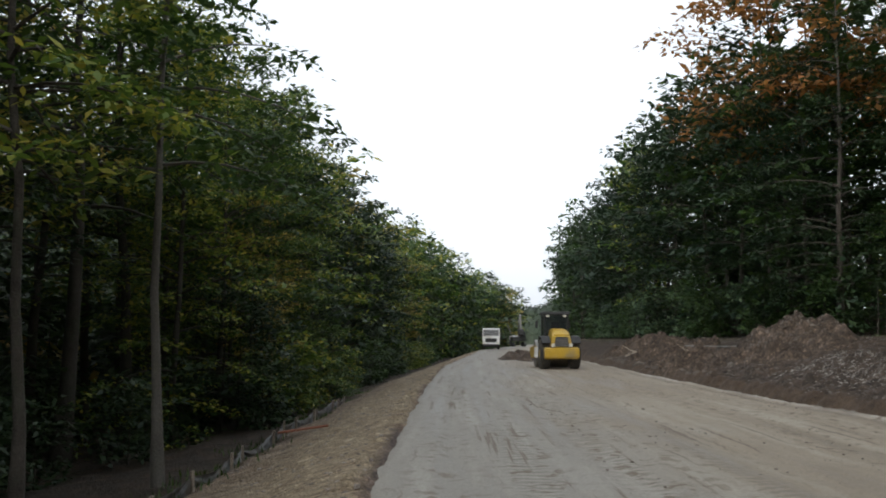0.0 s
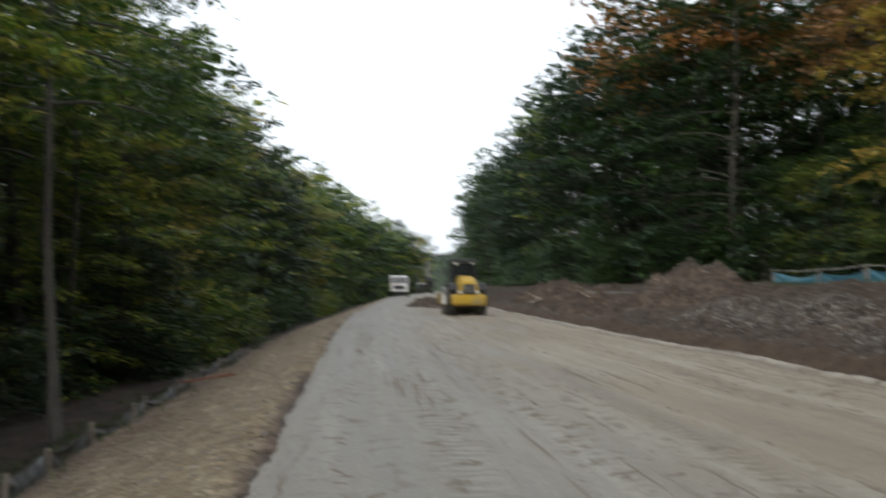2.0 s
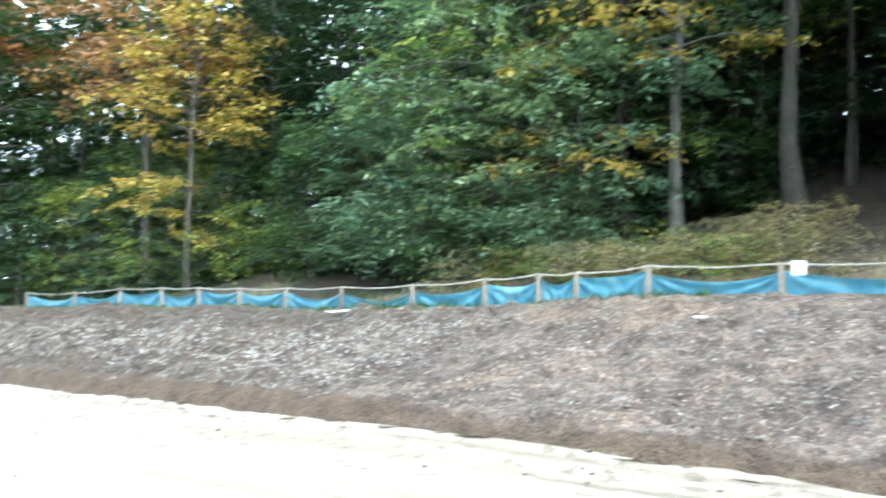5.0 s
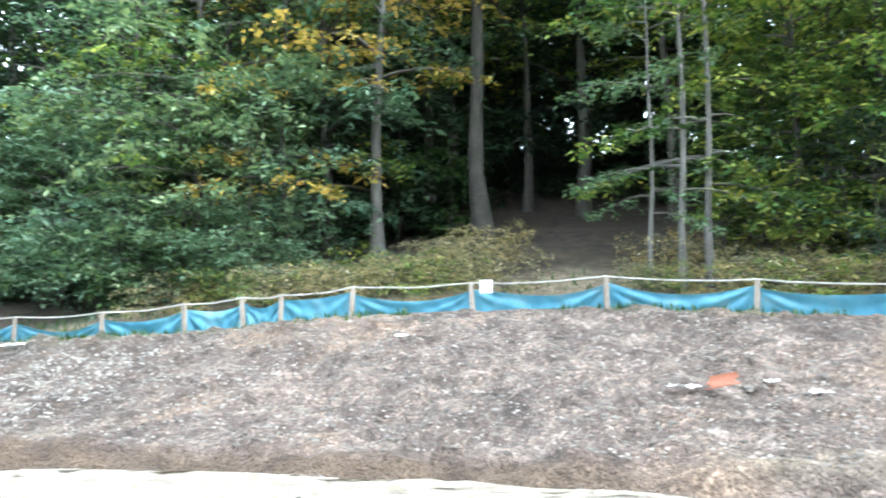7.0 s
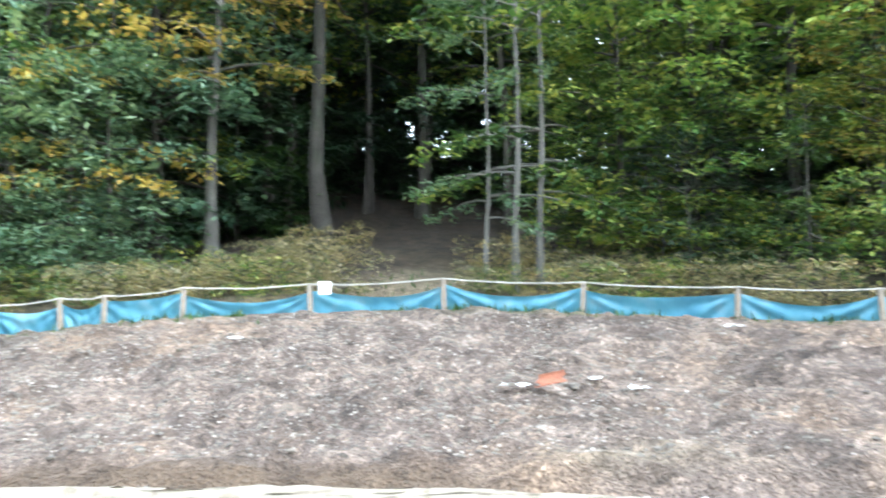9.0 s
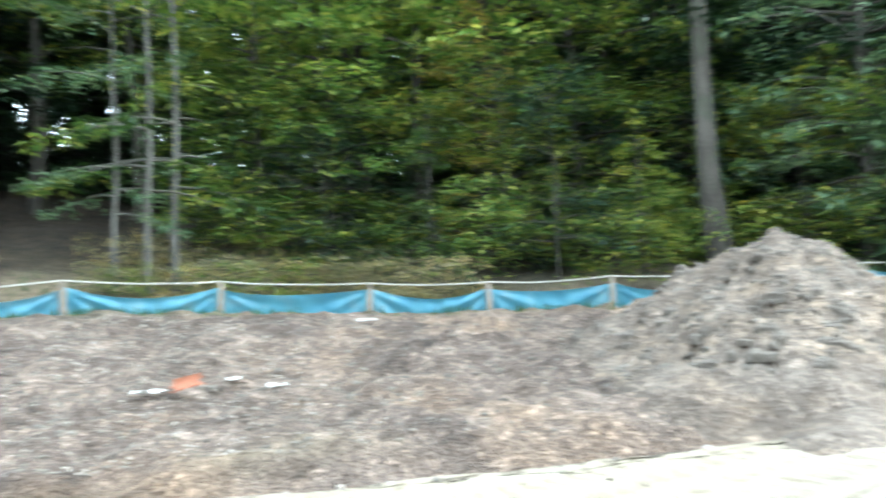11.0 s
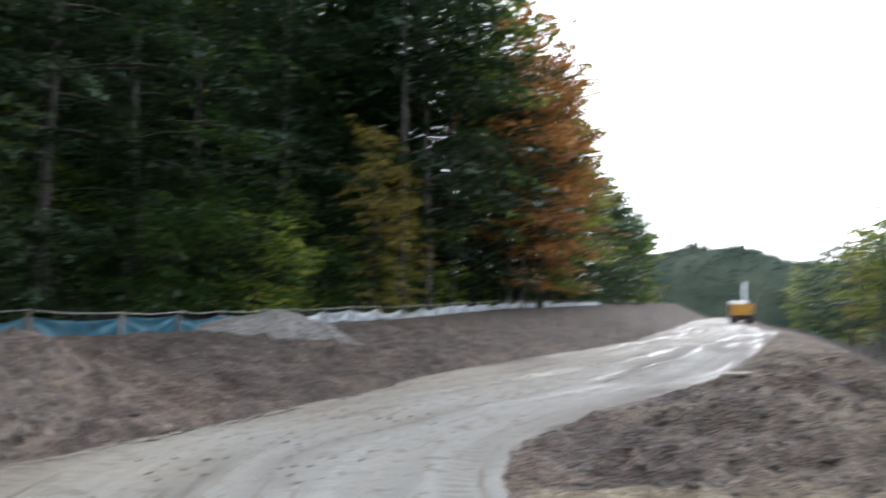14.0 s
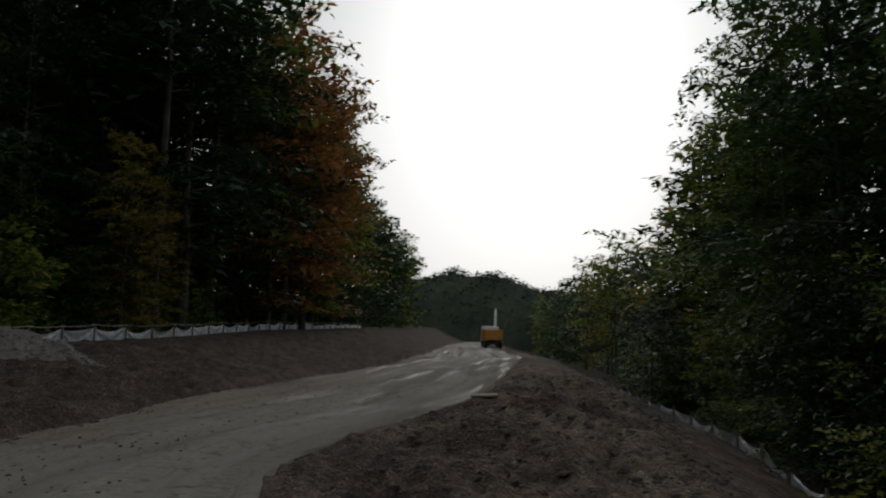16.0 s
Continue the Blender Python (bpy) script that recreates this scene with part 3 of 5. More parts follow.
def leaf_sprays(centres, size, g, flat=0.45, long=1.7):
    """Pairs of slim pointed leaves, mostly lying level, at centres."""
    k = len(centres)
    nrm = np.stack([g.normal(0, flat, k), g.normal(0, flat, k), np.ones(k)], -1)
    nrm /= np.linalg.norm(nrm, axis=1)[:, None]
    a = g.uniform(0, 2 * np.pi, k)
    out = []
    for turn in (-0.5, 0.75):
        b = a + turn + g.normal(0, 0.25, k) + (math.pi * 0.55 if turn > 0 else 0)
        d = np.stack([np.cos(b), np.sin(b), g.normal(-0.25, 0.3, k)], -1)
        d -= nrm * (d * nrm).sum(1)[:, None]
        d /= np.linalg.norm(d, axis=1)[:, None]
        s = np.cross(nrm, d)
        L = (size * g.uniform(0.55, 1.2, k))[:, None]
        W = L / long * g.uniform(0.8, 1.25, k)[:, None] * 0.75
        base = centres + d * L * 0.05
        mid = base + d * L * 0.42 - nrm * L * 0.04
        out.append(np.stack([base, mid + s * W / 2, base + d * L - nrm * L * 0.16, mid - s * W / 2], 1)[:, [0, 1, 3, 2]])
    v = np.stack(out, 1).reshape(-1, 3)
    first = 4 * np.arange(2 * k)[:, None]
    # a leaf is one kite; half of them keep only the pointed outer part
    inner, outer = first + np.array([[0, 1, 2]]), first + np.array([[1, 3, 2]])
    keep = np.arange(2 * k) % 2 == 0
    return v, np.concatenate([outer, inner[keep]])


def tree_meshes(seed, H, base, R, limbs, leaves, size, trunk_r, lean=0.0, shape="oval", sides=8):
    """Meshes of a trunk with limbs, and of a crown of many leaves in level sprays."""
    g = np.random.default_rng(seed)
    k = 9
    t = np.linspace(0, 1, k)
    wob = np.cumsum(g.normal(0, 0.012 * H / k * 3, (k, 2)), 0)
    trunk = np.stack([wob[:, 0] + lean * H * t, wob[:, 1], t * H * 0.97 - 0.15], -1)
    rad = trunk_r * (1 - 0.88 * t) * (1 + 0.5 * np.exp(-t * 22))
    paths, cen = [(trunk, rad)], []
    hs = np.sort(g.uniform(0, 1, limbs))
    per = max(1, leaves // limbs)
    for i, h in enumerate(hs):
        hh = base + (H * 0.97 - base) * h
        p0 = np.array([np.interp(hh, trunk[:, 2], trunk[:, j]) for j in range(3)])
        if shape == "oval":
            reach = R * (0.35 + 0.65 * math.sin(math.pi * min(1, 0.18 + 0.78 * h)) ** 0.8)
        elif shape == "cone":
            reach = R * (1.05 - 0.9 * h)
        else:
            reach = R * (0.7 + 0.3 * math.sin(math.pi * h))
        reach *= g.uniform(0.55, 1.2)
        az = i * 2.39996 + g.normal(0, 0.5)
        up = {"oval": 0.15 + 0.75 * h, "cone": -0.05, "bush": 0.5}[shape] + g.normal(0, 0.12)
        out = np.array([math.cos(az), math.sin(az), 0])
        sd = np.array([-math.sin(az), math.cos(az), 0])
        s = np.linspace(0, 1, 5)[:, None]
        line = p0 + out * reach * s + np.array([0, 0, 1]) * reach * (up * s - 0.35 * s * s)
        r0 = trunk_r * 0.38 * (1 - 0.75 * h) + 0.008
        paths.append((line, r0 * (1 - 0.85 * s[:, 0])))
        m = int(per * (0.5 + reach / R)) + 1
        k_s = max(4, int(3 + 1.9 * reach))
        which = g.integers(0, k_s, m)
        us_ = np.linspace(0.22, 1.0, k_s) + g.normal(0, 0.05, k_s)
        sign = np.where(np.arange(k_s) % 2 == 0, 1.0, -1.0) * g.uniform(0.4, 1.1, k_s)
        sign[-1] = g.normal(0, 0.2)
        span = (0.25 + reach * 0.46 * (1.15 - 0.7 * us_)) * g.uniform(0.7, 1.25, k_s)
        sink = g.uniform(0.1, 0.5, k_s)
        u, q, ln = us_[which], np.sqrt(g.uniform(0, 1, m)), span[which]
        way = out * 0.6 + sd * sign[which][:, None]
        way = way / np.linalg.norm(way, axis=1)[:, None]
        side_ = np.stack([-way[:, 1], way[:, 0], 0 * u], -1)
        lat = g.normal(0, 0.17, m) * ln * (1.2 - 0.7 * q)
        pos = p0 + out * (reach * u)[:, None] + np.array([0, 0, 1]) * (reach * (up * u - 0.35 * u * u))[:, None]
        pos = pos + way * (q * ln)[:, None] + side_ * lat[:, None]
        pos = pos + np.array([0, 0, 1]) * (-sink[which] * q * q * ln - 0.2 * np.abs(lat) + g.normal(0, 0.045 + 0.012 * reach, m))[:, None]
        cen.append(pos)
    return tubes(paths[:1], sides), tubes([(p[::2], r[::2]) for p, r in paths[1:]] if H < 9 else paths[1:], 3), leaf_sprays(np.concatenate(cen), size, g)


TREE_KINDS = {}


def tree_kind(key, *args, **kw):
    TREE_KINDS[key] = (tree_meshes(*args, **kw), {})


#         seed  H  base  R limbs leaves size trunk
tree_kind("edge_a", 11, 16.0, 1.6, 3.4, 62, 3500, 0.27, 0.15)
tree_kind("edge_b", 12, 17.5, 3.5, 3.7, 60, 3500, 0.28, 0.18)
tree_kind("edge_c", 13, 14.5, 0.8, 3.1, 58, 3200, 0.26, 0.13)
tree_kind("tall_a", 14, 19.0, 7.0, 4.4, 50, 2800, 0.30, 0.24)
tree_kind("tall_b", 15, 18.0, 5.5, 3.9, 46, 2800, 0.30, 0.19)
tree_kind("pole", 18, 16.0, 6.0, 3.0, 40, 1860, 0.29, 0.105)
tree_kind("thin", 16, 13.0, 2.2, 2.4, 34, 1364, 0.27, 0.085)
tree_kind("mid_a", 21, 17.0, 1.6, 3.8, 44, 1426, 0.54, 0.18, sides=5)
tree_kind("mid_b", 22, 18.5, 3.0, 4.1, 44, 1426, 0.56, 0.20, sides=5)
tree_kind("mid_c", 23, 15.5, 0.8, 3.6, 40, 1302, 0.52, 0.16, sides=5)
tree_kind("mid_tall", 24, 19.0, 8.5, 4.2, 40, 1426, 0.52, 0.18, sides=5)
tree_kind("far_a", 31, 18.0, 1.0, 4.3, 30, 508, 0.95, 0.22, sides=4)
tree_kind("far_b", 32, 16.5, 0.6, 4.5, 30, 508, 0.99, 0.22, sides=4)
tree_kind("deep_a", 33, 18.0, 3.0, 4.3, 30, 434, 0.94, 0.2, sides=4)
tree_kind("deep_b", 34, 19.0, 4.5, 4.5, 30, 434, 0.96, 0.2, sides=4)
tree_kind("thicket", 35, 8.0, 0.1, 3.4, 28, 285, 0.87, 0.08, shape="bush", sides=4)
tree_kind("sapling", 41, 5.5, 0.4, 2.2, 32, 900, 0.22, 0.045)
tree_kind("fir_like", 42, 6.5, 0.3, 2.3, 38, 1000, 0.21, 0.06, shape="cone")
tree_kind("bush_a", 43, 2.6, 0.1, 1.7, 24, 750, 0.18, 0.03, shape="bush")
tree_kind("bush_b", 44, 1.3, 0.05, 1.1, 18, 380, 0.13, 0.02, shape="bush")

TONE = {"green": "green-leaved", "dark": "dark green", "bluish": "grey-green", "turning": "yellowing", "yellow": "bright yellow", "rust": "rust-coloured", "lime": "bright yellow-green", "bramble": "dry olive"}


def plant(key, x, y, tone, scale=1.0, turn=0.0, bark=None, tilt=0.0, group="forest trees", words=""):
    """Stands one tree or shrub on the ground."""
    (tm, bm_, cm), made = TREE_KINDS[key]
    bark = bark or BARK
    m = pose(x, y, land1(x, y) - 0.05, tilt, tilt * 0.6, turn)
    src = made.get((tone, bark.name))
    low = key.startswith(("bush", "sapling", "fir"))
    name = "shrub" if key.startswith("bush") else "sapling" if low else "tree"
    if src is None:
        src = thing(name, m, words or f"{TONE[tone]} {'undergrowth ' + name if low else 'woodland tree with layered autumn sprays'} at the forest edge", name, group)
        link_mesh("trunk", quad_mesh("trunk", *tm), bark, src)
        tagged(link_mesh("limb_frame", quad_mesh("limb_frame", *bm_), bark, src), kind="stuff")
        tagged(link_mesh("crown", quad_mesh("crown", *cm, False), LEAF[tone], src), kind="stuff")
        made[(tone, bark.name)] = src
        src.scale = (scale, scale, scale)
        return src
    ob = copy_thing(src, m)
    ob.scale = (scale, scale, scale)
    if words:
        tagged(ob, words)
    return ob


DEEP = {}                               # trees deep in the wood and far off, joined by colour


def plant_deep(key, x, y, tone, scale=1.0, turn=0.0, tilt=0.0):
    (tm, bm_, cm), _ = TREE_KINDS[key]
    m = np.array(pose(x, y, land1(x, y) - 0.05, tilt, tilt * 0.6, turn) @ Matrix.Scale(scale, 4))
    for name, (v, q) in (("bark", tm), (tone, cm)):
        DEEP.setdefault(name, []).append((v @ m[:3, :3].T + m[:3, 3], q))


pick = random.Random(5)
TONES_W = ["green"] * 4 + ["dark"] * 5 + ["turning"] * 5 + ["yellow"]
TONES_E = ["green"] * 3 + ["dark"] * 8 + ["turning"]
TONES_B = ["green"] * 2 + ["bluish"] * 3 + ["turning"] * 3 + ["lime"] * 5      # abreast: turning crowns, lightened also for the veil of glare


def row(ys, offset, kinds, tones, side, jitter=1.0, scale=(0.88, 1.12), deep=False):
    """A ragged row of trees along the road at an offset from the fence (east) or the road edge (west)."""
    for y in ys:
        yy = y + pick.uniform(-jitter, jitter)
        xx = float(FENCE(yy)) + offset if side > 0 else float(WEST(yy) - CREST(yy)) - offset
        xx += pick.uniform(-jitter, jitter)
        stand = plant_deep if deep else plant
        stand(pick.choice(kinds), xx, yy, pick.choice(tones), pick.uniform(*scale), pick.uniform(0, 360), tilt=pick.uniform(-2, 2))
# west side, ahead
NEAR_W, NEAR_E = ["edge_a", "edge_b", "edge_c"], ["edge_a", "edge_b", "edge_c", "edge_c"]
MID, FAR, LOW, DEEPS = ["mid_a", "mid_b", "mid_c"], ["far_a", "far_b"], ["thicket"], ["deep_a", "deep_b"]
row(np.arange(24.5, 40, 3.4), 7.6, NEAR_W, TONES_W, -1, 0.6, (0.8, 0.94))
# tall crowns added as a roof to shade the slope, partly out of view
row([5, 9, 13, 17, 21], 9.5, ["tall_a", "tall_b"], ["dark", "green"], -1, 0.7, (0.9, 1.0))
row([3, 7.5, 12, 16.5, 21], 14.5, ["tall_a", "tall_b"], ["dark", "green"], -1, 0.9, (0.95, 1.1))
# dark-leaved shrubs and backing added for the blackness of the shaded interior
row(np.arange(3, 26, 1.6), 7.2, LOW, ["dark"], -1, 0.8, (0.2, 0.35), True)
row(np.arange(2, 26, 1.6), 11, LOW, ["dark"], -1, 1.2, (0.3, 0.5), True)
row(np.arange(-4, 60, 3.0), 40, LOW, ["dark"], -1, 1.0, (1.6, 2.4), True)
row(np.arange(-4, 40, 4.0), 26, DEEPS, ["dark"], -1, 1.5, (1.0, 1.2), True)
row(np.arange(2, 18, 4.5), 10, ["tall_a", "tall_b"], TONES_W, -1, 1, deep=True)
row(np.arange(26, 42, 3.8), 9.5, ["edge_b", "tall_b", "edge_a"], TONES_W, -1)
row(np.arange(22, 42, 4.8), 13.5, ["tall_a", "tall_b"], TONES_W, -1)
row(np.arange(41, 95, 3.2), 8.6, MID, TONES_W, -1, 0.7, (0.82, 0.97))
row(np.arange(42, 95, 4.2), 12.5, DEEPS, TONES_W, -1, deep=True)
row(np.arange(26, 95, 2.6), 5.0, LOW, ["green", "dark", "turning"], -1, 0.5, (0.25, 0.42), True)
row(np.arange(4, 95, 5.0), 19, DEEPS, TONES_W, -1, 1.5, deep=True)
row(np.arange(4, 95, 4.0), 15.5, LOW, ["dark", "green"], -1, 1.5, (0.5, 0.9), True)
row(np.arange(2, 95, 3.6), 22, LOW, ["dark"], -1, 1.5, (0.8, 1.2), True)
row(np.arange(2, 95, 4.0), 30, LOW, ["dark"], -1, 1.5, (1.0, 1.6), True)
row(np.arange(97, 240, 4.0), 9.0, FAR, TONES_W, -1, deep=True)
row(np.arange(97, 240, 7), 13, FAR, TONES_W, -1, 2, deep=True)
# west side, behind
row(np.arange(-49, -30, 3.4), 11.2, MID, TONES_W, -1, 0.9, (0.88, 1.02))
row(np.arange(-60, -6, 2.4), 6.5, LOW, ["green", "dark", "turning"], -1, 0.6, (0.25, 0.42), True)
row(np.arange(-14, 1, 4), 9.0, ["tall_a", "tall_b"], TONES_W, -1, 0.9, deep=True)
row(np.arange(-29, -13, 3.4), 7.5, NEAR_W, TONES_W, -1, 0.9, (0.95, 1.15))
row(np.arange(-50, -17, 4), 12.5, DEEPS, TONES_W, -1, deep=True)
row(np.arange(-16, 2, 4), 13.5, ["tall_a", "tall_b"], TONES_W, -1, deep=True)
row(np.arange(-50, 2, 5), 18, DEEPS, TONES_W, -1, 2, deep=True)
row(np.arange(-60, 2, 4), 10.5, LOW, ["dark", "green"], -1, 1.0, (0.5, 0.9), True)
row(np.arange(-80, 2, 4), 15, LOW, ["dark"], -1, 1.5, (0.8, 1.3), True)
row(np.arange(-80, 2, 4), 24, LOW, ["dark"], -1, 2, (1.0, 1.6), True)
row(np.arange(-100, -50, 3.6), 13, DEEPS, TONES_W, -1, 1.5, (0.7, 0.95), True)
row(np.arange(-230, -102, 5), 15, FAR, TONES_W, -1, 2, (0.6, 0.9), True)
# east side, ahead
row(np.arange(17, 40, 3.4), 7.6, NEAR_E, TONES_E, 1, 0.8, (1.05, 1.25))
row([8.5, 11, 13.8], 6.0, ["edge_a", "edge_b", "edge_c"], TONES_B, 1, 0.6, (1.0, 1.2))
row([37.5, 40.2, 43], 2.0, ["edge_c", "edge_a"], ["dark"], 1, 0.4, (0.95, 1.1))
row(np.arange(9.5, 34, 3.4), 3.8, ["sapling", "fir_like", "sapling", "bush_a"], ["bluish", "green", "green", "dark"], 1, 0.5, (0.65, 1.0))
row(np.arange(9, 42, 4.0), 11, ["edge_b", "tall_b", "tall_a"], TONES_E, 1, 1.2, (1.0, 1.2))
row(np.arange(10, 95, 4.5), 16.5, DEEPS, TONES_E, 1, 1.5, (1.0, 1.2), True)
row(np.arange(42, 95, 3.4), 2.6, MID, TONES_E, 1, 0.6, (0.98, 1.15))
row(np.arange(33, 95, 2.4), 0.9, LOW, ["green", "dark", "bluish"], 1, 0.5, (0.3, 0.55), True)
row(np.arange(42, 95, 5), 8, DEEPS, TONES_E, 1, 1, (1.05, 1.25), True)
row(np.arange(7, 44, 3.2), 8.5, LOW, ["dark", "dark", "green"], 1, 0.8, (0.5, 0.8), True)
row(np.arange(6, 95, 3.2), 14, LOW, ["dark"], 1, 1, (0.7, 1.1), True)
row(np.arange(6, 95, 3.4), 20, LOW, ["dark"], 1, 1, (0.9, 1.4), True)
row(np.arange(97, 240, 4.2), 1.5, FAR, TONES_E, 1, deep=True)
row(np.arange(97, 240, 7), 8, FAR, TONES_E, 1, 2, deep=True)
row(np.arange(2, 60, 4.4), 23, DEEPS, TONES_E, 1, 1.5, (1.1, 1.35), True)
row(np.arange(0, 60, 4.4), 30, DEEPS, TONES_E, 1, 1.5, (1.1, 1.4), True)
# east side, abreast: taller stems further in, a path between them
row([-8, -4.5, 7, 9.5], 11.5, ["tall_a", "tall_b"], TONES_B, 1, 1.0)
row([-10.5, -7.5, -4.8, 8.2], 7.2, ["edge_b", "edge_a", "tall_b"], TONES_B, 1, 0.6, (0.9, 1.1))
# tall crowns and dark shrubs added here to shade and darken the path
row([-1.5, 1.2, 3.8, 6.5], 13.5, ["tall_b", "tall_a"], ["green", "turning"], 1, 0.5, (0.85, 1.0))
row([-3, 0, 2.5, 5, 8], 22.5, ["tall_a", "tall_b"], ["dark", "green"], 1, 0.8, (1.0, 1.15))
row([-2, 0, 2, 4, 6], 16.5, LOW, ["dark"], 1, 0.3, (0.35, 0.5), True)
row([-16, -11.6, -7.2, -2.5, 7, 11], 18, ["tall_a", "tall_b", "edge_b"], TONES_B, 1, 1.6)
row(np.arange(-24, 16, 3.6), 25, DEEPS, TONES_E, 1, 1.6, deep=True)
row(np.arange(-28, 20, 4.2), 33, DEEPS, TONES_E, 1, 2, deep=True)
row([-14, -11, -8.5, -6, -4, 5.5, 7.5], 8.5, LOW, ["dark", "green"], 1, 0.5, (0.4, 0.6), True)
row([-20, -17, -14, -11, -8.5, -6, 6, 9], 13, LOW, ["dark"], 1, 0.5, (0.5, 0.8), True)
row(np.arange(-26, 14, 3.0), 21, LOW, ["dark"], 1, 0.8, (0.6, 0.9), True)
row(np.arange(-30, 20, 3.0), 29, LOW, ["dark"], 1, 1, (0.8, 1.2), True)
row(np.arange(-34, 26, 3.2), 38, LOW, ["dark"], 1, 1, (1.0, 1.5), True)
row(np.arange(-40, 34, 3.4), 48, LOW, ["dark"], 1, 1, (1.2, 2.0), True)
# east side, behind
row(np.arange(-34, -15, 3.2), 4.2, NEAR_E, TONES_E, 1, 0.7, (1.05, 1.25))
row(np.arange(-36, -8, 4.0), 9, ["edge_b", "tall_b", "edge_a"], TONES_E, 1, 1.0, (1.1, 1.3))
row(np.arange(-57, -40, 3.2), 1.6, MID, TONES_E, 1, 0.6, (1.3, 1.5))
row(np.arange(-82, -58, 3.4), 0.8, MID, ["rust", "rust", "turning"], 1, 0.5, (1.2, 1.4))
row(np.arange(-60, -6, 4), 20, DEEPS, TONES_E, 1, 1, (1.1, 1.3), True)
row(np.arange(-60, 0, 4), 27, DEEPS, TONES_E, 1, 1, (1.1, 1.4), True)
row(np.arange(-100, -15, 2.2), 1.6, LOW, ["green", "dark", "turning"], 1, 0.4, (0.25, 0.5), True)
row(np.arange(-80, -54, 2.0), 3.6, LOW, ["dark"], 1, 0.5, (0.5, 0.85), True)
row(np.arange(-64, -30, 3.6), 10.5, DEEPS, ["dark", "green"], 1, 1, (1.0, 1.3), True)
row(np.arange(-58, -30, 2.6), 4.5, LOW, ["dark"], 1, 0.6, (0.6, 0.9), True)
row(np.arange(-80, -36, 5), 7, DEEPS, TONES_E, 1, 1, (1.1, 1.3), True)
row(np.arange(-60, -14, 5), 14, DEEPS, TONES_E, 1, 1, (1.1, 1.3), True)
row(np.arange(-60, -10, 3.4), 7, LOW, ["dark", "green"], 1, 0.8, (0.5, 0.8), True)
row(np.arange(-80, -10, 3.4), 13, LOW, ["dark"], 1, 1, (0.8, 1.2), True)
row(np.arange(-80, -20, 3.6), 20, LOW, ["dark"], 1, 1, (1.0, 1.6), True)
row(np.arange(-170, -82, 4.5), 3.0, FAR, TONES_E, 1, 1, (0.9, 1.1), True)
row(np.arange(-230, -82, 8), 10, FAR, TONES_E, 1, 2, deep=True)


def polar(deg, d):
    return d * math.sin(radians(deg)), d * math.cos(radians(deg))


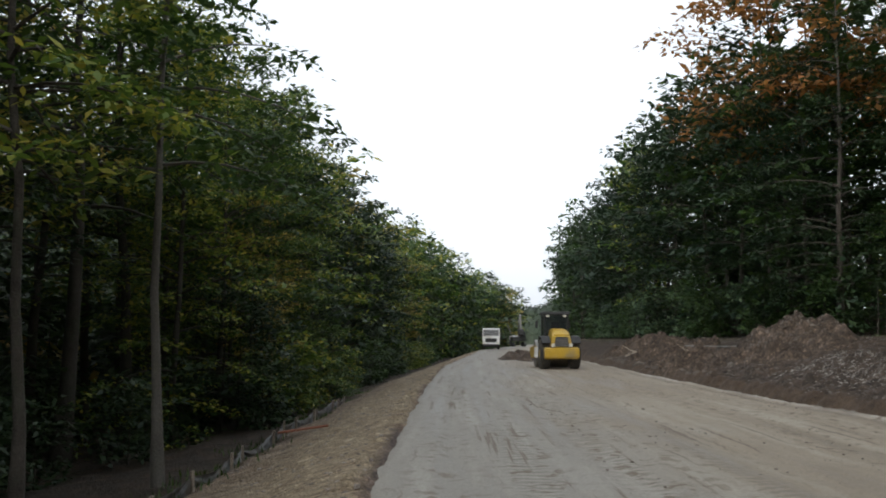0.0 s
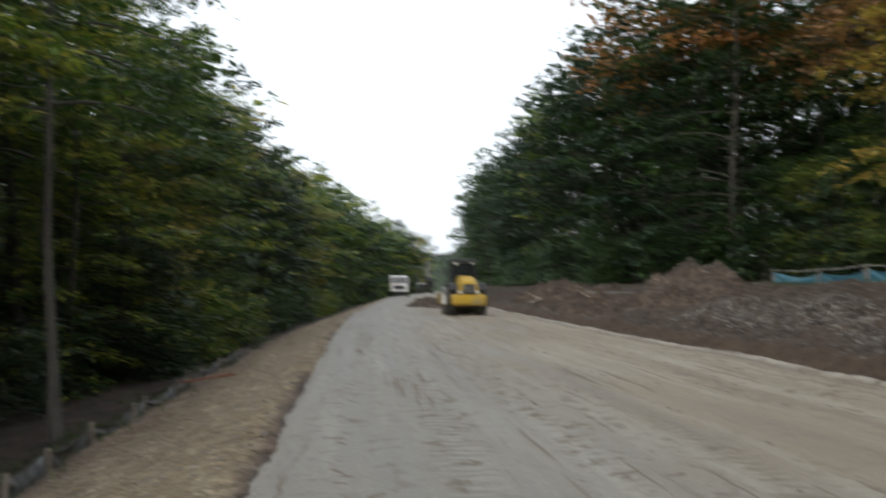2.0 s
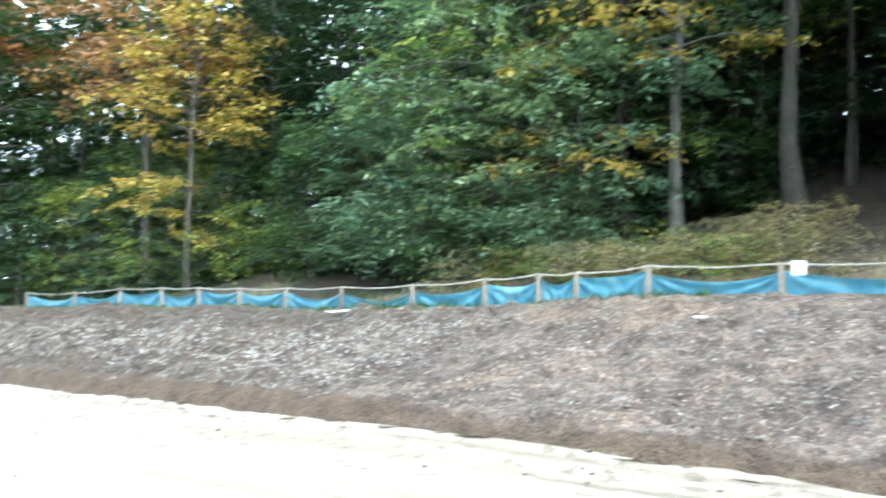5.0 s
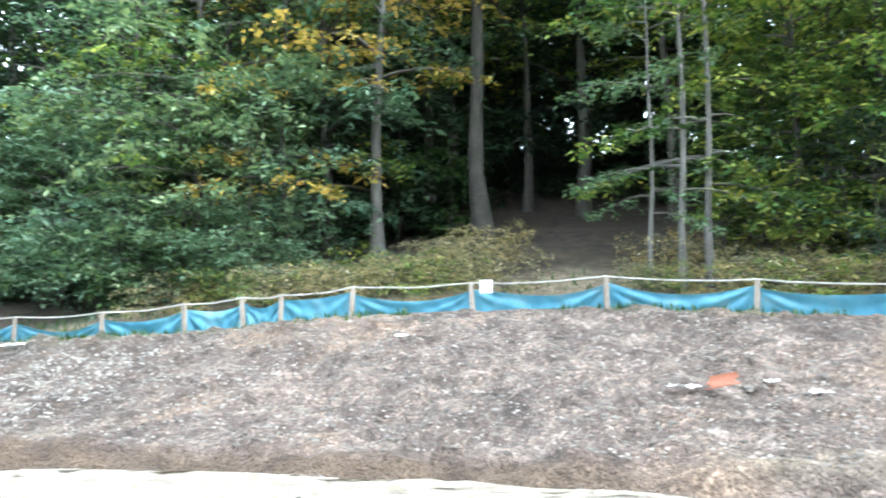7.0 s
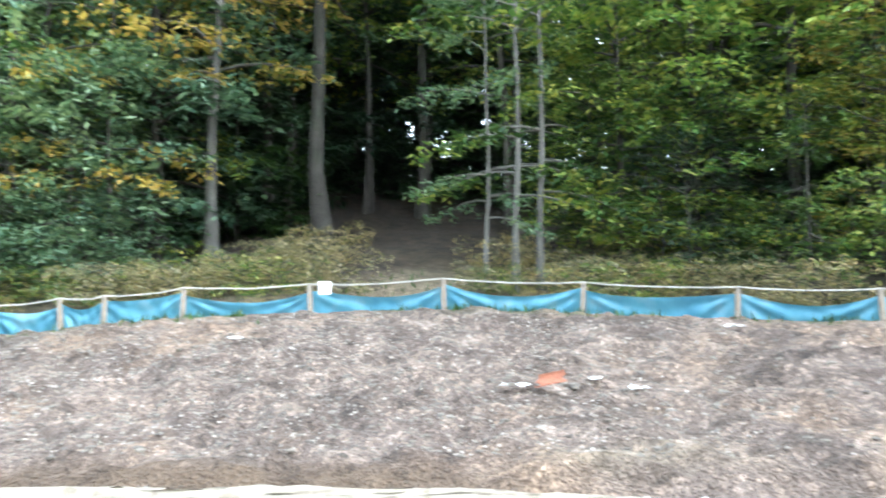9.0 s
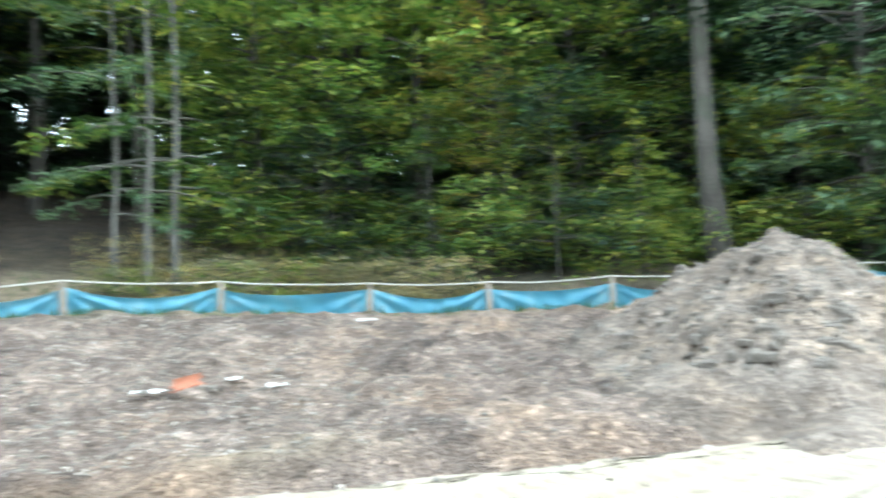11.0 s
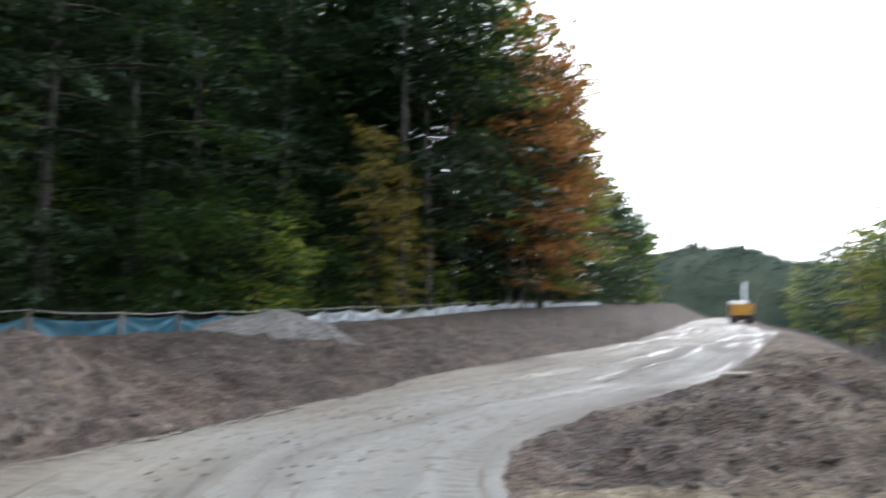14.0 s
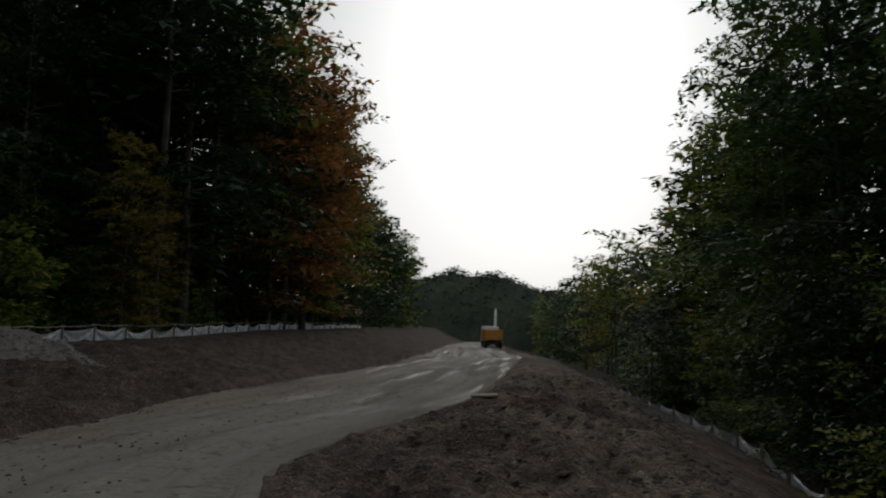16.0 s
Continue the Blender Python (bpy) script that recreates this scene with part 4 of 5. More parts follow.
# single stems and shrubs that stand out
for key, deg, d, tone, sc, bark, words in (
    ("pole", -19.3, 16.2, "green", 1.0, PALE_BARK, "slender pale-barked tree with a bare lower stem"),
    ("edge_c", -13.2, 33.0, "yellow", 0.62, BARK, "small yellow tree at the edge of the slope"),
    ("edge_c", -11.6, 41.0, "turning", 0.9, BARK, "yellowing tree at the edge of the slope"),
    ("pole", -28.0, 13.6, "turning", 0.95, BARK, "slender tree with a bare dark stem on the slope"),
    ("tall_b", 72.8, 22.0, "yellow", 0.9, PALE_BARK, "yellow-leaved tree with a straight pale trunk"),
    ("thin", 66.5, 21.5, "yellow", 1.0, BARK, "slender yellowing tree behind the brambles"),
    ("thin", 69.5, 23.5, "turning", 1.1, BARK, "slender yellow-green tree behind the brambles"),
    ("tall_a", 80.8, 23.5, "turning", 1.1, BARK, "large yellowing tree with a stout trunk beside the path"),
    ("edge_b", 88.0, 34.0, "green", 1.0, BARK, "dark green tree at the head of the forest path"),
    ("thin", 83.5, 29.0, "dark", 1.2, BARK, "thin dark stem beside the forest path"),
    ("thin", 92.2, 17.6, "bluish", 0.7, PALE_BARK, "thin pale stem in a clump of three"),
    ("thin", 94.4, 17.4, "turning", 0.95, PALE_BARK, "thin pale stem in a clump of three"),
    ("thin", 96.2, 17.6, "green", 1.0, PALE_BARK, "thin pale stem in a clump of three"),
    ("edge_c", 101.5, 19.6, "lime", 0.85, BARK, "bright yellow-green young tree with level sprays"),
    ("edge_a", 107.0, 20.5, "lime", 0.85, BARK, "bright yellow-green tree with level sprays behind the fence"),
    ("thin", 117.5, 19.5, "yellow", 0.5, BARK, "small yellow sapling with level sprays behind the fence"),
    ("edge_b", 119.5, 22.5, "lime", 0.95, BARK, "yellow-green tree with level sprays behind the fence"),
    ("edge_a", 124.5, 21.5, "turning", 0.95, BARK, "yellowing tree with level sprays behind the fence"),
    # three crowns given the pale tone in place of glare
    ("edge_a", 60.5, 22.5, "bluish", 1.0, BARK, "grey-green tree with sprays down to the brambles"),
    ("edge_b", 65.0, 24.5, "bluish", 1.05, BARK, "grey-green tree with sprays down to the brambles"),
    ("edge_c", 56.0, 24.0, "bluish", 1.1, BARK, "grey-green tree with sprays down to the undergrowth"),
    ("tall_b", 113.0, 21.0, "turning", 0.9, BARK, "yellowing tree with a slim trunk behind the fence"),
    ("tall_b", 127.0, 24.0, "green", 1.0, BARK, "dark green tree with a slim trunk behind the fence"),
    ("tall_a", 133.8, 19.5, "dark", 1.1, BARK, "tall tree with a stout bare grey trunk"),
    ("edge_a", 143.0, 21.0, "bluish", 0.95, BARK, "dark green tree with sprays down to the fence"),
    ("edge_b", 150.0, 22.0, "dark", 1.1, BARK, "dark green tree with sprays down to the fence"),
    ("edge_c", 171.6, 36.5, "yellow", 0.6, BARK, "small bright yellow tree behind the fence"),
    ("edge_c", 173.6, 39.5, "yellow", 0.5, BARK, "small golden yellow tree behind the fence"),
    ("mid_b", 183.6, 66.0, "rust", 1.2, BARK, "tall rust-coloured tree overhanging the fence"),
    ("mid_b", 182.6, 70.0, "rust", 1.15, BARK, "tall rust-coloured tree at the forest edge"),
    ("mid_a", 184.2, 77.0, "rust", 1.1, BARK, "tall rust-coloured tree at the forest edge"),
    ("mid_tall", 23.0, 53.0, "rust", 1.3, BARK, "rust-coloured tree above dark undergrowth"),
    ("mid_tall", 27.0, 47.0, "rust", 1.2, BARK, "rust-coloured tree above dark undergrowth"),
    ("mid_tall", 36.0, 34.5, "rust", 0.9, BARK, "orange and rust tree above dark undergrowth"),
    ("mid_b", 39.0, 31.5, "yellow", 0.66, BARK, "orange-yellow tree above green undergrowth"),
):
    x, y = polar(deg, d)
    plant(key, x, y, tone, sc, deg * 7 % 360, bark, words=words)

for i in range(84):                      # undergrowth along the east fence, dense ahead, thin at the path
    y = 8.4 + 27 * (i + pick.random()) / 84
    x = float(FENCE(y)) + pick.uniform(3.2, 6.8)
    plant(pick.choice(["sapling", "fir_like", "bush_a", "sapling"]), x, y, pick.choice(["bluish", "green", "turning", "green", "bluish"] if y > 17 else ["bluish", "bluish", "green"]), pick.uniform(0.75, 1.15), pick.uniform(0, 360), group="undergrowth")
for i in range(66):
    y = -34 + 31 * (i + pick.random()) / 66
    x = float(FENCE(y)) + pick.uniform(2.4, 6.5)
    plant(pick.choice(["sapling", "bush_a", "sapling", "fir_like"]), x, y, pick.choice(["turning", "green", "lime", "dark", "turning"]), pick.uniform(0.6, 1.0), pick.uniform(0, 360), group="undergrowth")
for i in range(120):                     # low bramble on the slope behind the fence
    y = pick.uniform(-7, 11)
    x = float(FENCE(y)) + pick.uniform(0.8, 4.6)
    if 82 < math.degrees(math.atan2(x, y)) < 91:
        continue
    plant("bush_b", x, y, pick.choice(["bramble", "bramble", "bramble", "bramble", "turning"]), pick.uniform(0.35, 0.85), pick.uniform(0, 360), group="undergrowth")
for i in range(60):                      # undergrowth of the west slope
    y = pick.choice([pick.uniform(26, 48), pick.uniform(-45, -8)])
    x = float(WEST(y) - CREST(y)) - pick.uniform(4.8, 9)
    plant(pick.choice(["sapling", "bush_a", "sapling"]), x, y, pick.choice(["turning", "green", "dark", "dark"]), pick.uniform(0.6, 1.0), pick.uniform(0, 360), group="undergrowth")
for name, items in DEEP.items():
    cos, qs, base = [], [], 0
    for v, q in items:
        cos.append(v)
        qs.append(q + base)
        base += len(v)
    title = "woodland_stems" if name == "bark" else "woodland"
    ob = link_mesh(title, quad_mesh(title, np.concatenate(cos), np.concatenate(qs), name == "bark"), BARK if name == "bark" else LEAF[name])
    tagged(ob, "stems of the trees deep in the wood" if name == "bark" else f"{TONE[name]} crowns deep in the wood", "woodland", kind="stuff")


def far_woods(name, deg0, deg1, dist, height, label):
    """A distant wooded ridge: a lumpy closed canopy with leaf clumps standing out of it."""
    gg = np.random.default_rng(int(dist))
    A, Dd = np.meshgrid(np.radians(np.linspace(deg0, deg1, 130)), np.linspace(-26, 26, 16))

    def height_at(a, d):
        edge = np.minimum(a - math.radians(deg0), math.radians(deg1) - a)
        h = height * (0.92 + 0.05 * np.sin(a * 37) + 0.03 * np.sin(a * 91 + 1)) * np.clip(0.35 + edge * 5, 0, 1)
        return h * np.clip(1.25 * (1 - (d / 26) ** 2), 0, 1) ** 0.6
    x, y = (dist + Dd) * np.sin(A), (dist + Dd) * np.cos(A)
    z = land(x, y) - 0.5 + height_at(A, Dd) * (0.93 + 0.05 * lumps(x, y, 0.35)) + gg.normal(0, 0.35, A.shape)
    i = np.arange(A.size).reshape(A.shape)
    co = np.stack([x, y, z], -1).reshape(-1, 3)
    q = np.stack([i[:-1, :-1], i[:-1, 1:], i[1:, 1:], i[1:, :-1]], -1).reshape(-1, 4)
    k = 9000
    a, d = np.radians(gg.uniform(deg0, deg1, k)), gg.uniform(-25, 25, k)
    px, py = (dist + d) * np.sin(a), (dist + d) * np.cos(a)
    v, lq = leaf_sprays(np.stack([px, py, land(px, py) - 0.5 + height_at(a, d) * gg.uniform(0.92, 1.04, k)], -1), 1.3, gg, 1.0, 1.3)
    q = np.concatenate([q[:, [0, 1, 2]], q[:, [0, 2, 3]]])
    me = quad_mesh(name, np.concatenate([co, v]), np.concatenate([q, lq + len(co)]), False)
    me.materials.append(CANOPY)
    return tagged(new(name, me), label, "distant woods", kind="stuff")


far_woods("distant_woods", 187, 240, 270, 24, "hazy dark wooded ridge behind the road")
far_woods("distant_woods", -85, -9, 84, 22, "dark wooded hillside beyond the slope")
far_woods("distant_woods", 112, 177, 84, 27, "dark wood closing the hillside behind the trees")
far_woods("distant_woods", -14, 26, 340, 21, "dark wood closing the far end of the road")


# ---- heaps and stones ----
def rock_field(name, pts, sizes, material, label, category, seed=1, squash=0.6):
    """Many small angular stones in one mesh."""
    g = np.random.default_rng(seed)
    ring = [(math.cos(i * 1.2566), math.sin(i * 1.2566)) for i in range(5)]
    V = np.array([(0.9 * c, 0.9 * s, -0.35) for c, s in ring] + [(0.75 * c - 0.25 * s, 0.75 * s + 0.25 * c, 0.45) for c, s in ring] + [(0.1, 0.1, 0.85)])
    T = np.array([(i, (i + 1) % 5, 5 + i) for i in range(5)] + [((i + 1) % 5, 5 + (i + 1) % 5, 5 + i) for i in range(5)] + [(5 + i, 5 + (i + 1) % 5, 10) for i in range(5)])
    k = len(pts)
    sc = g.uniform(0.7, 1.2, (k, 1, 3)) * np.array([1, 1, squash])
    v = V[None] * sc * g.uniform(0.75, 1.2, (k, 11, 1)) * np.asarray(sizes)[:, None, None] * 0.5
    a = g.uniform(0, 6.283, k)
    c, s = np.cos(a)[:, None], np.sin(a)[:, None]
    v = np.stack([v[..., 0] * c - v[..., 1] * s, v[..., 0] * s + v[..., 1] * c, v[..., 2]], -1) + np.asarray(pts)[:, None]
    q = T[None] + 11 * np.arange(k)[:, None, None]
    me = quad_mesh(name, v.reshape(-1, 3), q.reshape(-1, 3), False)
    me.materials.append(material)
    return tagged(new(name, me), label, category, kind="stuff")


def heap(name, cx, cy, ax, ay, h, turn, material, label, power=1.2, rough=0.1, seed=3):
    """A tipped heap: a ragged cone sunk into the ground, with clods."""
    n, m = 130, 56
    g = np.random.default_rng(seed)
    ang = np.linspace(0, 2 * np.pi, n, endpoint=False)
    r = np.linspace(0, 1.0, m)
    A, Rr = np.meshgrid(ang, r)
    wob = 1 + 0.13 * np.sin(2 * A + seed) + 0.09 * np.sin(5 * A + 2 * seed) + 0.05 * np.sin(9 * A)
    lx, ly = Rr * wob * ax * np.cos(A), Rr * wob * ay * np.sin(A)
    c, s = math.cos(radians(turn)), math.sin(radians(turn))
    x, y = cx + lx * c - ly * s, cy + lx * s + ly * c
    prof = np.clip((1.0 - np.sqrt(Rr ** 2 + 0.022)) / 0.852, 0, 1) ** power
    z = land(x, y) - 0.14 * Rr + prof * h + (rough * lumps(x, y, 2.4, seed) + 0.6 * rough * lumps(x, y, 6.1, seed + 1)) * np.clip(prof * 3, 0, 1) + np.clip(Rr * 6, 0, 1) * (g.normal(0, 0.022, A.shape) + 0.25 * rough * lumps(x, y, 13.0, seed + 2)) * np.clip(prof * 4, 0, 1)
    co = np.stack([x, y, z], -1).reshape(-1, 3)
    i = np.arange(m * n).reshape(m, n)
    j = np.roll(i, -1, 1)
    q = np.stack([i[:-1], i[1:], j[1:], j[:-1]], -1).reshape(-1, 4)
    me = quad_mesh(name, co, q)
    me.materials.append(material)
    ob = tagged(new(name, me), label, "heap")

    def top(px, py):
        d = np.hypot(co[:, 0] - px, co[:, 1] - py)
        return float(co[d.argmin(), 2])
    return ob, top


big_heap, big_top = heap("soil_mound", 8.1, -9.0, 4.6, 3.1, 1.36, -35, SOIL, "tipped heap of grey-brown cloddy soil on the bank", 1.0, 0.1, 3)
heap("soil_mound", 7.0, -11.6, 2.9, 2.0, 0.75, -50, SOIL, "lower heap of grey-brown soil beside the larger one", 1.1, 0.1, 9)
brown_heap, brown_top = heap("soil_mound", 13.6, 31.2, 2.5, 2.6, 1.4, 20, BROWN_SOIL, "rounded heap of brown soil on the bank", 0.9, 0.2, 5)
for hx, hy, ha, hb, hh, hs in ((12.2, 40.5, 2.2, 1.8, 0.75, 12), (10.8, 36.0, 2.0, 1.6, 0.5, 13), (12.4, 46.0, 2.8, 2.2, 0.8, 14), (11.6, 33.0, 2.4, 1.6, 0.55, 15), (12.8, 54.0, 3.2, 2.2, 0.7, 16)):
    heap("soil_mound", hx, hy, ha, hb, hh, 30 * hs, BROWN_SOIL, "low ragged mound of dark dug soil on the bank", 0.9, 0.2, hs)
stone_heap, stone_top = heap("rubble_mound", 6.1, -22.8, 2.9, 1.1, 0.62, 20, HEAP_STONE, "small heap of pale broken stones on the bank", 0.85, 0.05, 6)
far_heap, far_top = heap("soil_mound", 6.0, 62, 1.7, 7.0, 0.6, 0, BROWN_SOIL, "low spread of dark soil on the road", 0.7, 0.1, 8)

g = np.random.default_rng(2)


def heap_stones(top, cx, cy, ax, k, lo, hi, mat, label, cat, seed):
    a, r = g.uniform(0, 6.283, k), np.sqrt(g.uniform(0, 1, k)) * ax
    if mat is HEAP_STONE:               # a long heap beside the road
        c, s_ = math.cos(radians(20)), math.sin(radians(20))
        p = [(cx + q * math.cos(t) * c - 0.36 * q * math.sin(t) * s_, cy + q * math.cos(t) * s_ + 0.36 * q * math.sin(t) * c) for t, q in zip(a, r)]
    else:
        p = [(cx + q * math.cos(t), cy + q * math.sin(t)) for t, q in zip(a, r)]
    size = lo + (hi - lo) * g.uniform(0, 1, k) ** 2
    return rock_field("stones" if mat is HEAP_STONE else "clods", [(x, y, top(x, y) - 0.2 * z) for (x, y), z in zip(p, size)], size, mat, label, cat, seed, 0.6 if mat is HEAP_STONE else 1.0)


heap_stones(stone_top, 6.1, -22.8, 2.7, 1800, 0.07, 0.22, HEAP_STONE, "pale broken stones tipped in a heap", "stones", 4)
heap_stones(big_top, 8.1, -9.0, 3.2, 1800, 0.04, 0.26, SOIL_CLOD, "loose clods on the soil heap", "clods", 5)
heap_stones(brown_top, 13.6, 31.2, 1.9, 260, 0.06, 0.25, CLOD, "loose clods on the brown soil heap", "clods", 6)


def scatter(k, y0, y1, fn, lo, hi, seed, power=3.0):
    gg = np.random.default_rng(seed)
    y = gg.uniform(y0, y1, k)
    x = fn(y, gg.uniform(0, 1, k))
    size = lo + (hi - lo) * gg.uniform(0, 1, k) ** power
    z = np.where((x > WEST(y) + 0.1) & (x < EAST(y) - 0.1), land(x, y), surf(x, y))
    return np.stack([x, y, z - 0.1 * size], -1), size


p, s = scatter(12000, -26, 32, lambda y, u: EAST(y) + 1.15 + (FENCE(y) - EAST(y) - 1.15) * u, 0.025, 0.095, 11, 1.7)
few = (p[:, 1] > -2.5) | (np.arange(len(p)) % 3 == 0)
rock_field("stones", p[few], s[few], STONE, "pale limestone chips scattered over the dug bank", "stones", 12)
p, s = scatter(13000, -26, 32, lambda y, u: EAST(y) + 1.1 + (FENCE(y) - EAST(y) - 1.1) * u, 0.03, 0.17, 13, 2.4)
rock_field("clods", p, s, CLOD, "dark clods of dug soil on the bank", "clods", 14)
p, s = scatter(5000, -30, -6.8, lambda y, u: WEST(y) - 0.1 - (CREST(y) + 1.0) * u, 0.05, 0.22, 15, 2.0)
rock_field("clods", p, s, CLOD, "dark clods of dug soil beside the road", "clods", 16)
p, s = scatter(300, -24, -7.4, lambda y, u: WEST(y) - 0.2 - (CREST(y) - 0.2) * u, 0.1, 0.34, 35, 1.6)
rock_field("clods", p - np.array([0, 0, 0.03]), s, CLOD, "large clods of dug soil beside the road", "clods", 36, 0.8)
p, s = scatter(1200, -30, -3.5, lambda y, u: WEST(y) - 0.1 - (CREST(y) + 1.0) * u, 0.03, 0.12, 25)
rock_field("stones", p, s, STONE, "pale stone chips in the dug soil beside the road", "stones", 26)
p, s = scatter(6500, 8, 27, lambda y, u: EAST(y) + 1.0 + (FENCE(y) - EAST(y)) * (0.16 + 0.36 * u), 0.025, 0.11, 41, 1.8)
rock_field("stones", p, s, HEAP_STONE, "pale chalky stones at the foot of the bank", "stones", 42)
p, s = scatter(1500, 30, 60, lambda y, u: EAST(y) + 1.0 + (FENCE(y) - EAST(y)) * u, 0.08, 0.4, 43)
rock_field("clods", p, s, CLOD, "large dark clods on the far bank", "clods", 44, 0.8)
p, s = scatter(9000, -3, 13, lambda y, u: EAST(y) + 1.2 + (FENCE(y) - EAST(y) - 1.3) * u, 0.025, 0.085, 61, 1.5)
rock_field("stones", p, s, STONE, "pale limestone chips thick on the near bank", "stones", 62)
p, s = scatter(2600, 2, 40, lambda y, u: WEST(y) - 0.05 - 3.4 * u ** 1.4, 0.02, 0.13, 17)
rock_field("stones", p, s, STONE, "loose gravel on the sloping road shoulder", "stones", 18)
p, s = scatter(3000, -24, 34, lambda y, u: WEST(y) + (EAST(y) - WEST(y)) * (0.3 + 0.7 * u), 0.015, 0.07, 19)
rock_field("clods", p + np.array([0, 0, 0.02]), s, CLOD, "small clods dropped on the road", "clods", 20)
p, s = scatter(900, -24, 34, lambda y, u: EAST(y) + 0.05 + 0.35 * (u - 0.5), 0.03, 0.11, 21)
rock_field("stones", p + np.array([0, 0, 0.02]), s, STONE, "pale stones along the edge of the road", "stones", 22)


# ---- silt fences ----
def silt_fence(name, xs, zs, ys, label, height=0.58, cloth=CLOTH, rope=True):
    """Wooden stakes with a sagging sheet and a cord along their heads."""
    root = thing(name, pose(xs[0], ys[0], zs[0]), label, "fence")
    inv = Vector((xs[0], ys[0], zs[0]))
    gg = random.Random(len(xs))
    stake = None
    tops, bases = [], []
    for x, y, z in zip(xs, ys, zs):
        p = Vector((x, y, z)) - inv
        h = height * gg.uniform(0.93, 1.1)
        lean = Vector((gg.uniform(-0.05, 0.05), gg.uniform(-0.05, 0.05), 0))
        if stake is None:
            bm = box(-0.03, 0.03, -0.055, 0.055, -0.25, 1.0, 0.008, (0.85, 0.85))
            stake = bpy.data.meshes.new("stake")
            bm.to_mesh(stake)
            bm.free()
            stake.materials.append(WOOD)
        ob = new("stake", stake)
        ob.parent = root
        ob.matrix_basis = Matrix.LocRotScale(p, Euler((-lean.y, lean.x, gg.uniform(-0.3, 0.3))), (1, 1, h))
        tops.append(p + Vector((lean.x, lean.y, 1)) * h)
        bases.append(p)
    for i in range(len(tops) - 1):
        a0, a1, b0, b1 = tops[i], tops[i + 1], bases[i], bases[i + 1]
        n, m = 34, 11
        sag, drop = gg.uniform(0.06, 0.26), gg.uniform(0.05, 0.12)
        ph, k1 = gg.uniform(0, 6), gg.uniform(0.8, 1.2)
        side = Vector((-(a1.y - a0.y), a1.x - a0.x, 0)).normalized()
        S, Tt = np.meshgrid(np.linspace(0, 1, n), np.linspace(0, 1, m))
        base = np.array(b0)[None, None] + (np.array(b1) - np.array(b0))[None, None] * S[..., None]
        gz = land(base[..., 0] + inv.x, base[..., 1] + inv.y) - inv.z
        skew = S ** gg.uniform(0.7, 1.4)
        crown = a0.z + (a1.z - a0.z) * S - (drop + sag * 4 * skew * (1 - skew)) * height / 0.58
        zz = gz - 0.02 + (np.maximum(crown, gz + 0.12) - gz) * Tt
        wide = (a1 - a0).length
        fold = 0.05 * np.sin(np.pi * S) * (1 - Tt)
        for corner in (S, 1 - S):
            ang = np.arctan2((1.02 - Tt) * height, corner * wide + 0.05)
            fold = fold + 0.05 * np.sin(11 * k1 * ang + ph) * np.exp(-2.6 * corner) * np.clip(corner * 9, 0, 1)
        fold = fold + 0.012 * np.sin(31 * S + 5 * Tt + ph)
        P = base + np.array(side)[None, None] * (fold + 0.035)[..., None]
        P[..., 2] = zz
        link_mesh("sheet", grid_mesh("sheet", P[..., 0], P[..., 1], P[..., 2]), cloth, root)
        if rope:
            pts = [a0.lerp(a1, t) + Vector((0, 0, -0.05 * 4 * t * (1 - t) * gg.uniform(0.8, 1.2) + 0.005)) for t in (0, 0.17, 0.33, 0.5, 0.67, 0.83, 1)]
            part("cord", tube(pts, 0.014, 5), ROPE, root)
    return root


fy = [30.5, 27.5, 24.8, 22.2, 19.9, 17.7, 15.6, 13.4, 11.0, 9.0, 7.7, 6.9, 5.4, 2.9, 0.25, -2.4, -5.05, -7.2, -9.4, -11.6, -14.0, -16.3, -18.6, -20.6, -22.6]
while fy[-1] > -95:
    fy.append(fy[-1] - 2.5)
cut = next(i for i, y in enumerate(fy) if y < -24)
for ya, cloth, words in ((fy[:cut + 1], CLOTH, "low blue sheet fence on wooden stakes with a pale cord"), (fy[cut:], PALE_CLOTH, "low faded pale sheet fence on wooden stakes")):
    xa = [float(FENCE(y)) - (0.02 if cloth is CLOTH else 0.0) for y in ya]
    silt_fence("silt_fence", xa, [land1(x - 0.02, y) for x, y in zip(xa, ya)], ya, words, cloth=cloth)
wy = list(np.arange(10.5, 34, 1.9))
wx = [float(WEST(y) - CREST(y)) - 3.25 + 0.15 * math.sin(y * 2) for y in wy]
silt_fence("silt_fence", wx, [land1(x, y) for x, y in zip(wx, wy)], wy, "sagging grey sheet fence on thin stakes at the slope foot", 0.36, GREY_CLOTH, False)
by = list(np.arange(-44, -8, 2.6))
bx = [float(WEST(y) - CREST(y)) - 3.5 for y in by]
silt_fence("silt_fence", bx, [land1(x, y) for x, y in zip(bx, by)], by, "low blue sheet fence below the road embankment", 0.42, PALE_CLOTH, False)


